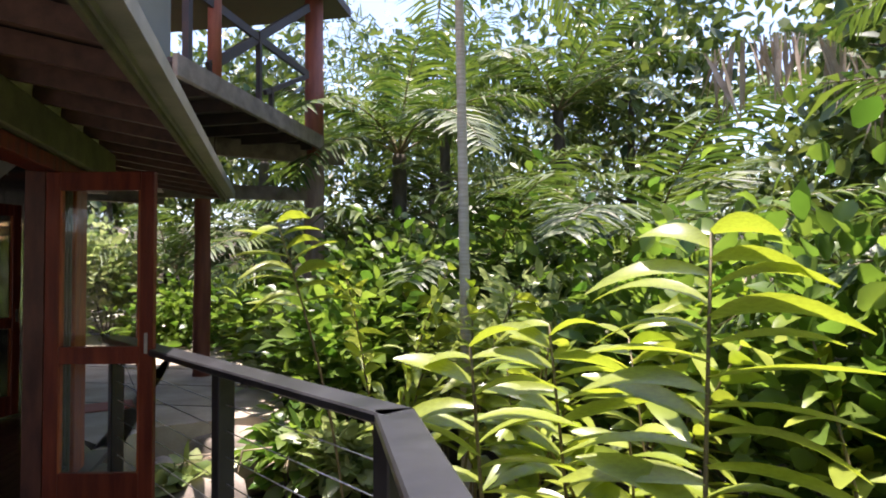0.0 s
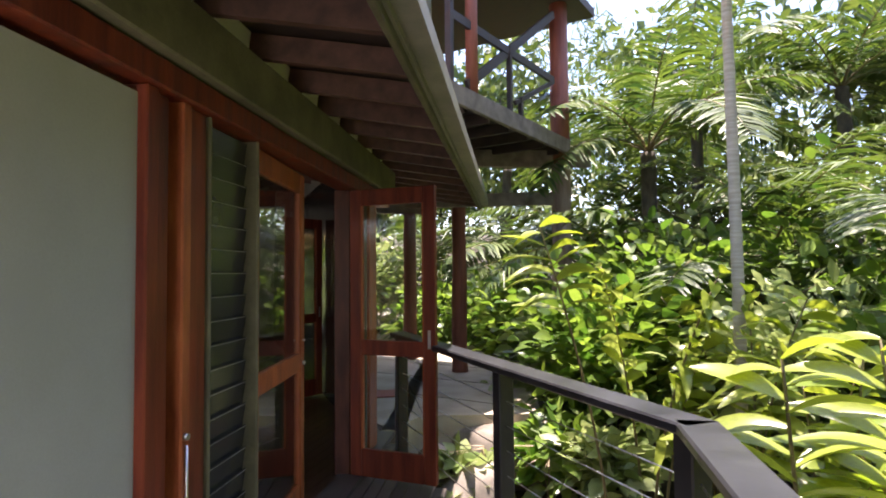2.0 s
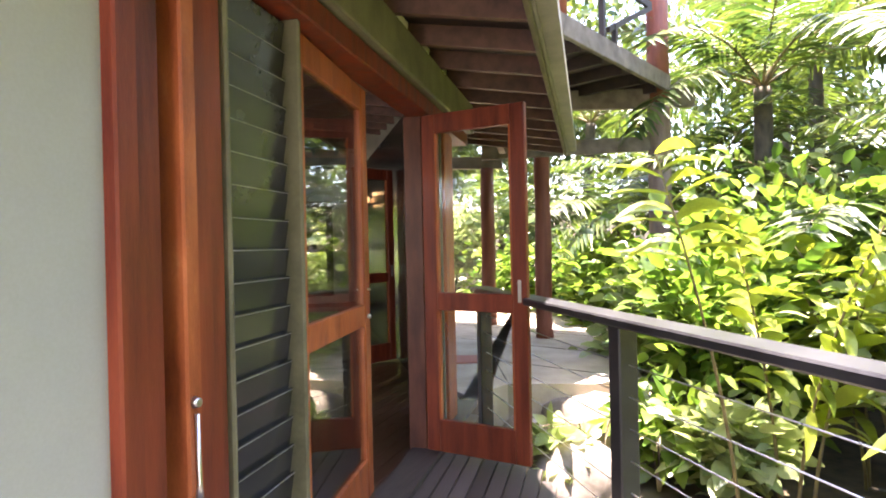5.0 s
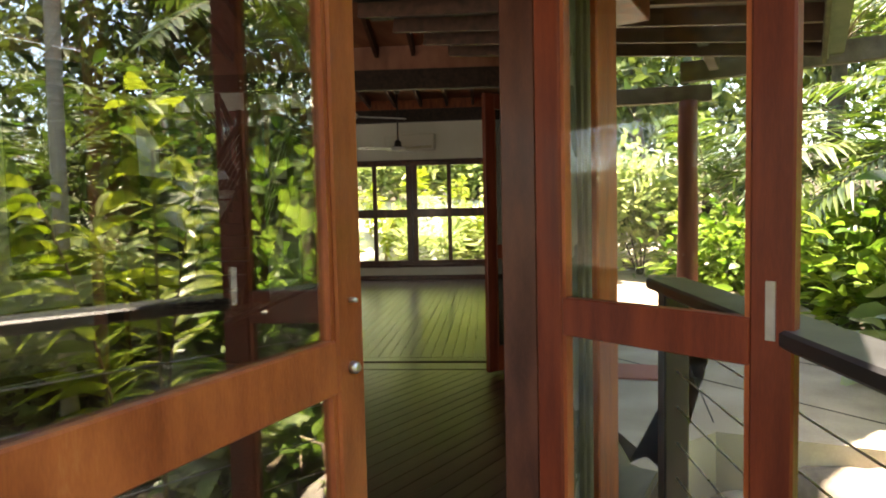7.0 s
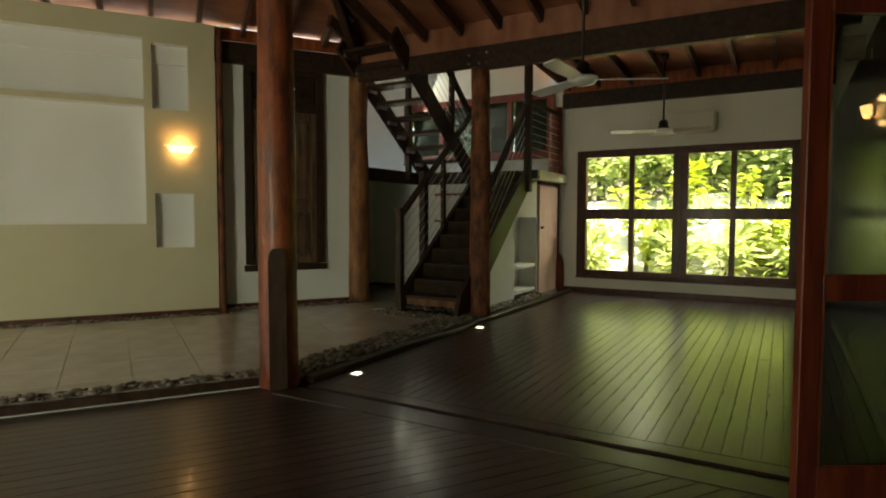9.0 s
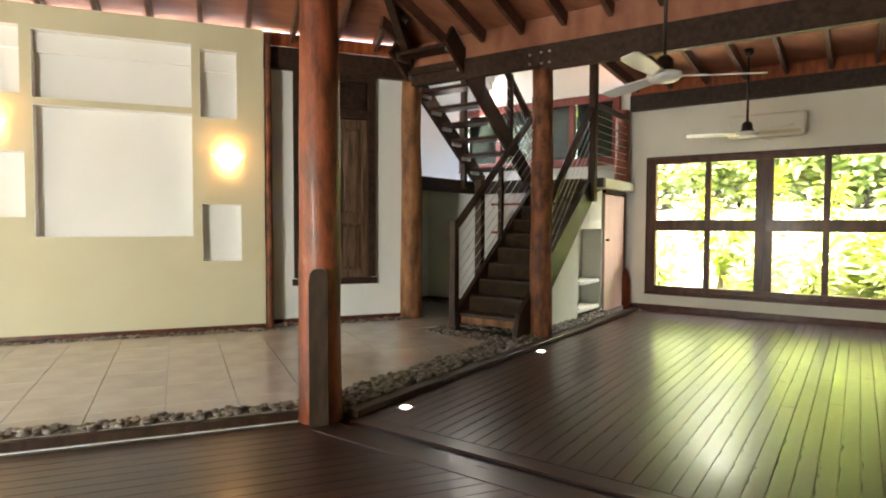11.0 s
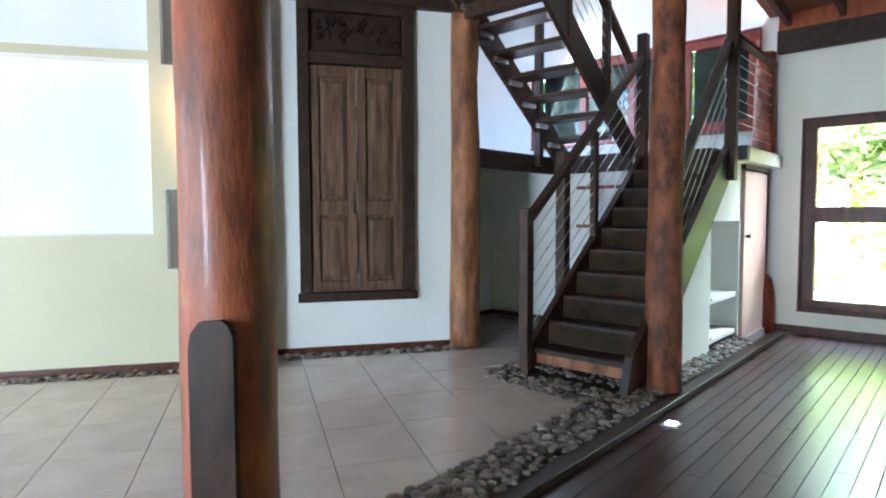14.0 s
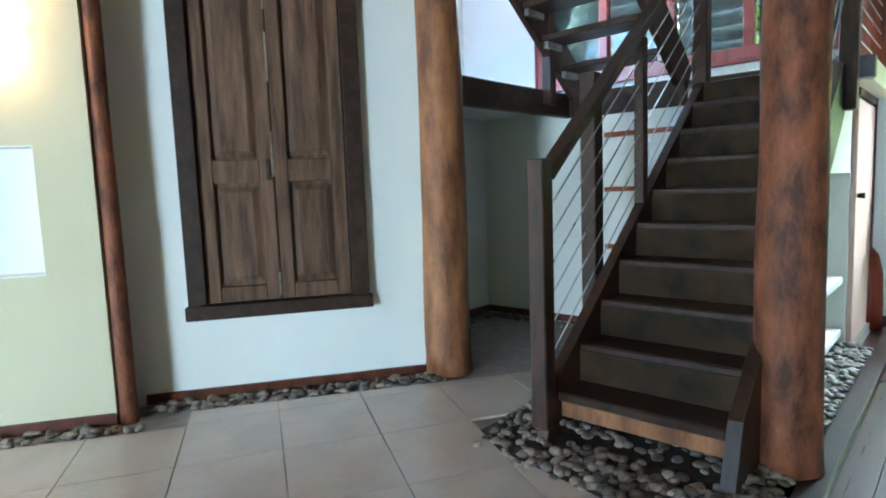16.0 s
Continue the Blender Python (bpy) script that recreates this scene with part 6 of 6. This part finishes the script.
EX, EY = Vector((1, 0.062, 0)).normalized(), Vector((-0.062, 1, 0)).normalized()
T0 = Vector((-8.05, 4.865, 0))
for i in range(-4, 6):
    for j in range(-17, 8):
        c = T0 + EX * (i + 0.5) * TX + EY * (j + 0.5) * TY
        cx, cy = c.x, c.y
        if cy < Y0 + 0.2:
            continue
        corner = [c + EX * sx * (TX / 2 - 0.0025) + EY * sy * (TY / 2 - 0.0025) for sx, sy in ((-1, -1), (1, -1), (1, 1), (-1, 1))]
        cells = [in_tiles(q.x, q.y, 0.0) for q in corner]
        if all(cells):
            shared("tile", tile_me, Matrix.Translation((cx, cy, TILE - 0.006)) @ Matrix.Rotation(math.atan2(EX.y, EX.x), 4, "Z"), tile_floor)
        elif any(cells) or in_tiles(cx, cy):
            # cut tile: clip the piece to the tiled zone
            poly = [(q.x, q.y) for q in corner]
            sw_ = lambda p: ((Vector((*p, 0)) - O).dot(U), (Vector((*p, 0)) - O).dot(V))
            poly = clip(poly, lambda p: p[0] + 6.13)
            poly = clip(poly, lambda p: (XL + 0.17 if cy < 4.15 else XW + 0.2) - p[0]) if poly else poly
            poly = clip(poly, lambda p: sw_(p)[1] + 0.3) if poly else poly
            if sw_((cx, cy))[0] > 2.5 - 0.28 and sw_((cx, cy))[1] > -1.55:
                if sw_((cx, cy))[1] > -1.22:
                    poly = clip(poly, lambda p: sw_(p)[0] - 2.5 + 0.17 * (sw_(p)[1] + 0.27)) if poly else poly
                else:
                    poly = clip(poly, lambda p: sw_(p)[1] + 1.3) if poly else poly
            if sw_((cx, cy))[0] > 3.3:
                poly = clip(poly, lambda p: -2.75 - sw_(p)[1]) if poly else poly
                poly = clip(poly, lambda p: sw_(p)[0] - 4.85) if poly else poly
            if len(poly) > 2:
                bm = bmesh.new()
                prism(bm, poly, TILE - 0.012, TILE)
                part("tile", bm, "tile", tile_floor)

# pebbles: strips around the tiles and under the stairs
peb = []
for k in range(6):
    bm = bmesh.new()
    bmesh.ops.create_icosphere(bm, subdivisions=2, radius=1)
    for v in bm.verts:
        v.co *= 1 + 0.22 * noise.noise(v.co * 0.9 + Vector((k * 3.7, 0, 0)))
    for f in bm.faces:
        f.smooth = True
    me = bpy.data.meshes.new("pebble")
    bm.to_mesh(me)
    bm.free()
    me.materials.append(M["pebble1"])
    peb.append(me)
rng = random.Random(11)
spots = []
def scatter(p, q, width, per=0.0017):
    p, q = Vector(p), Vector(q)
    d = q - p
    nrm = Vector((-d.y, d.x, 0)).normalized()
    n = int(d.length * width / per)
    for _ in range(n):
        spots.append(p + d * rng.random() + nrm * (rng.random() - 0.5) * width)


scatter((-6.05, -1.6, 0), (-6.05, 3.98, 0), 0.15)
scatter(gb(0.1, -0.16), gb(5.5, -0.16), 0.27, 0.0011)
scatter((XL + 0.09, -0.6, 0), (XL + 0.09, 4.12, 0), 0.15)
scatter((XW + 0.1, 4.1, 0), (XW + 0.1, 5.8, 0), 0.17)
scatter(gb(3.5, -2.84), gb(4.9, -2.84), 0.16)
scatter(gb(4.9, -2.8), gb(4.9, -1.5), 0.15)
scatter(gb(2.83, -1.24), gb(2.73, -0.28), 0.42)
scatter(gb(2.9, -1.2), gb(3.6, -1.2), 0.2)
scatter(gb(3.0, -0.75), gb(4.6, -0.75), 0.9, 0.004)
spots.sort(key=lambda p: (p - Vector((-6.2, 4.9, 0))).length)
bm, done = solid("pebble_bed", "bed", "dark mortar bed under the pebbles", "pebbles")
prism(bm, [gb(2.68, -1.3)[:2], gb(2.5, -0.1)[:2], gb(4.9, -0.1)[:2], gb(4.9, -1.3)[:2]], TILE - 0.03, TILE - 0.006)
strip = done()
cs = [np.array([v.co[:] for v in m_.vertices]) for m_ in peb]
fs = [np.array([p.vertices[:] for p in m_.polygons]) for m_ in peb]
VV, FF, off = [], [], 0
for i, p in enumerate(spots):
    r = rng.uniform(0.013, 0.027)
    ps, pw = (p - O).dot(U), (p - O).dot(V)
    lift = 0.045 if ps > 2.9 and -1.05 < pw < -0.22 else (-0.03 * min(1, (pw + 0.16) / 0.1) if -0.16 < pw and ps > 0 else 0.0)
    m_ = Matrix.Translation((p.x, p.y, TILE - 0.004 + lift + r * rng.uniform(0.1, 0.7))) @ Matrix.Rotation(rng.random() * 6.28, 4, "Z") @ Matrix.Rotation(rng.uniform(-0.4, 0.4), 4, "X") @ Matrix.Diagonal((r * rng.uniform(1.0, 1.5), r, r * rng.uniform(0.5, 0.7), 1))
    k = i % 6
    if i < 300:
        shared("pebble", peb[k], m_, strip)
    else:
        a = np.array(m_)
        VV.append(cs[k] @ a[:3, :3].T + a[:3, 3])
        FF.append(fs[k] + off)
        off += len(cs[k])
me = bpy.data.meshes.new("pebbles")
me.from_pydata(np.concatenate(VV).tolist(), [], np.concatenate(FF).tolist())
me.polygons.foreach_set("use_smooth", np.ones(len(me.polygons), dtype=bool))
me.materials.append(M["pebble"])
tagged(new("pebbles", me), "grey river pebbles bordering the tile floor", "pebbles", kind="stuff")
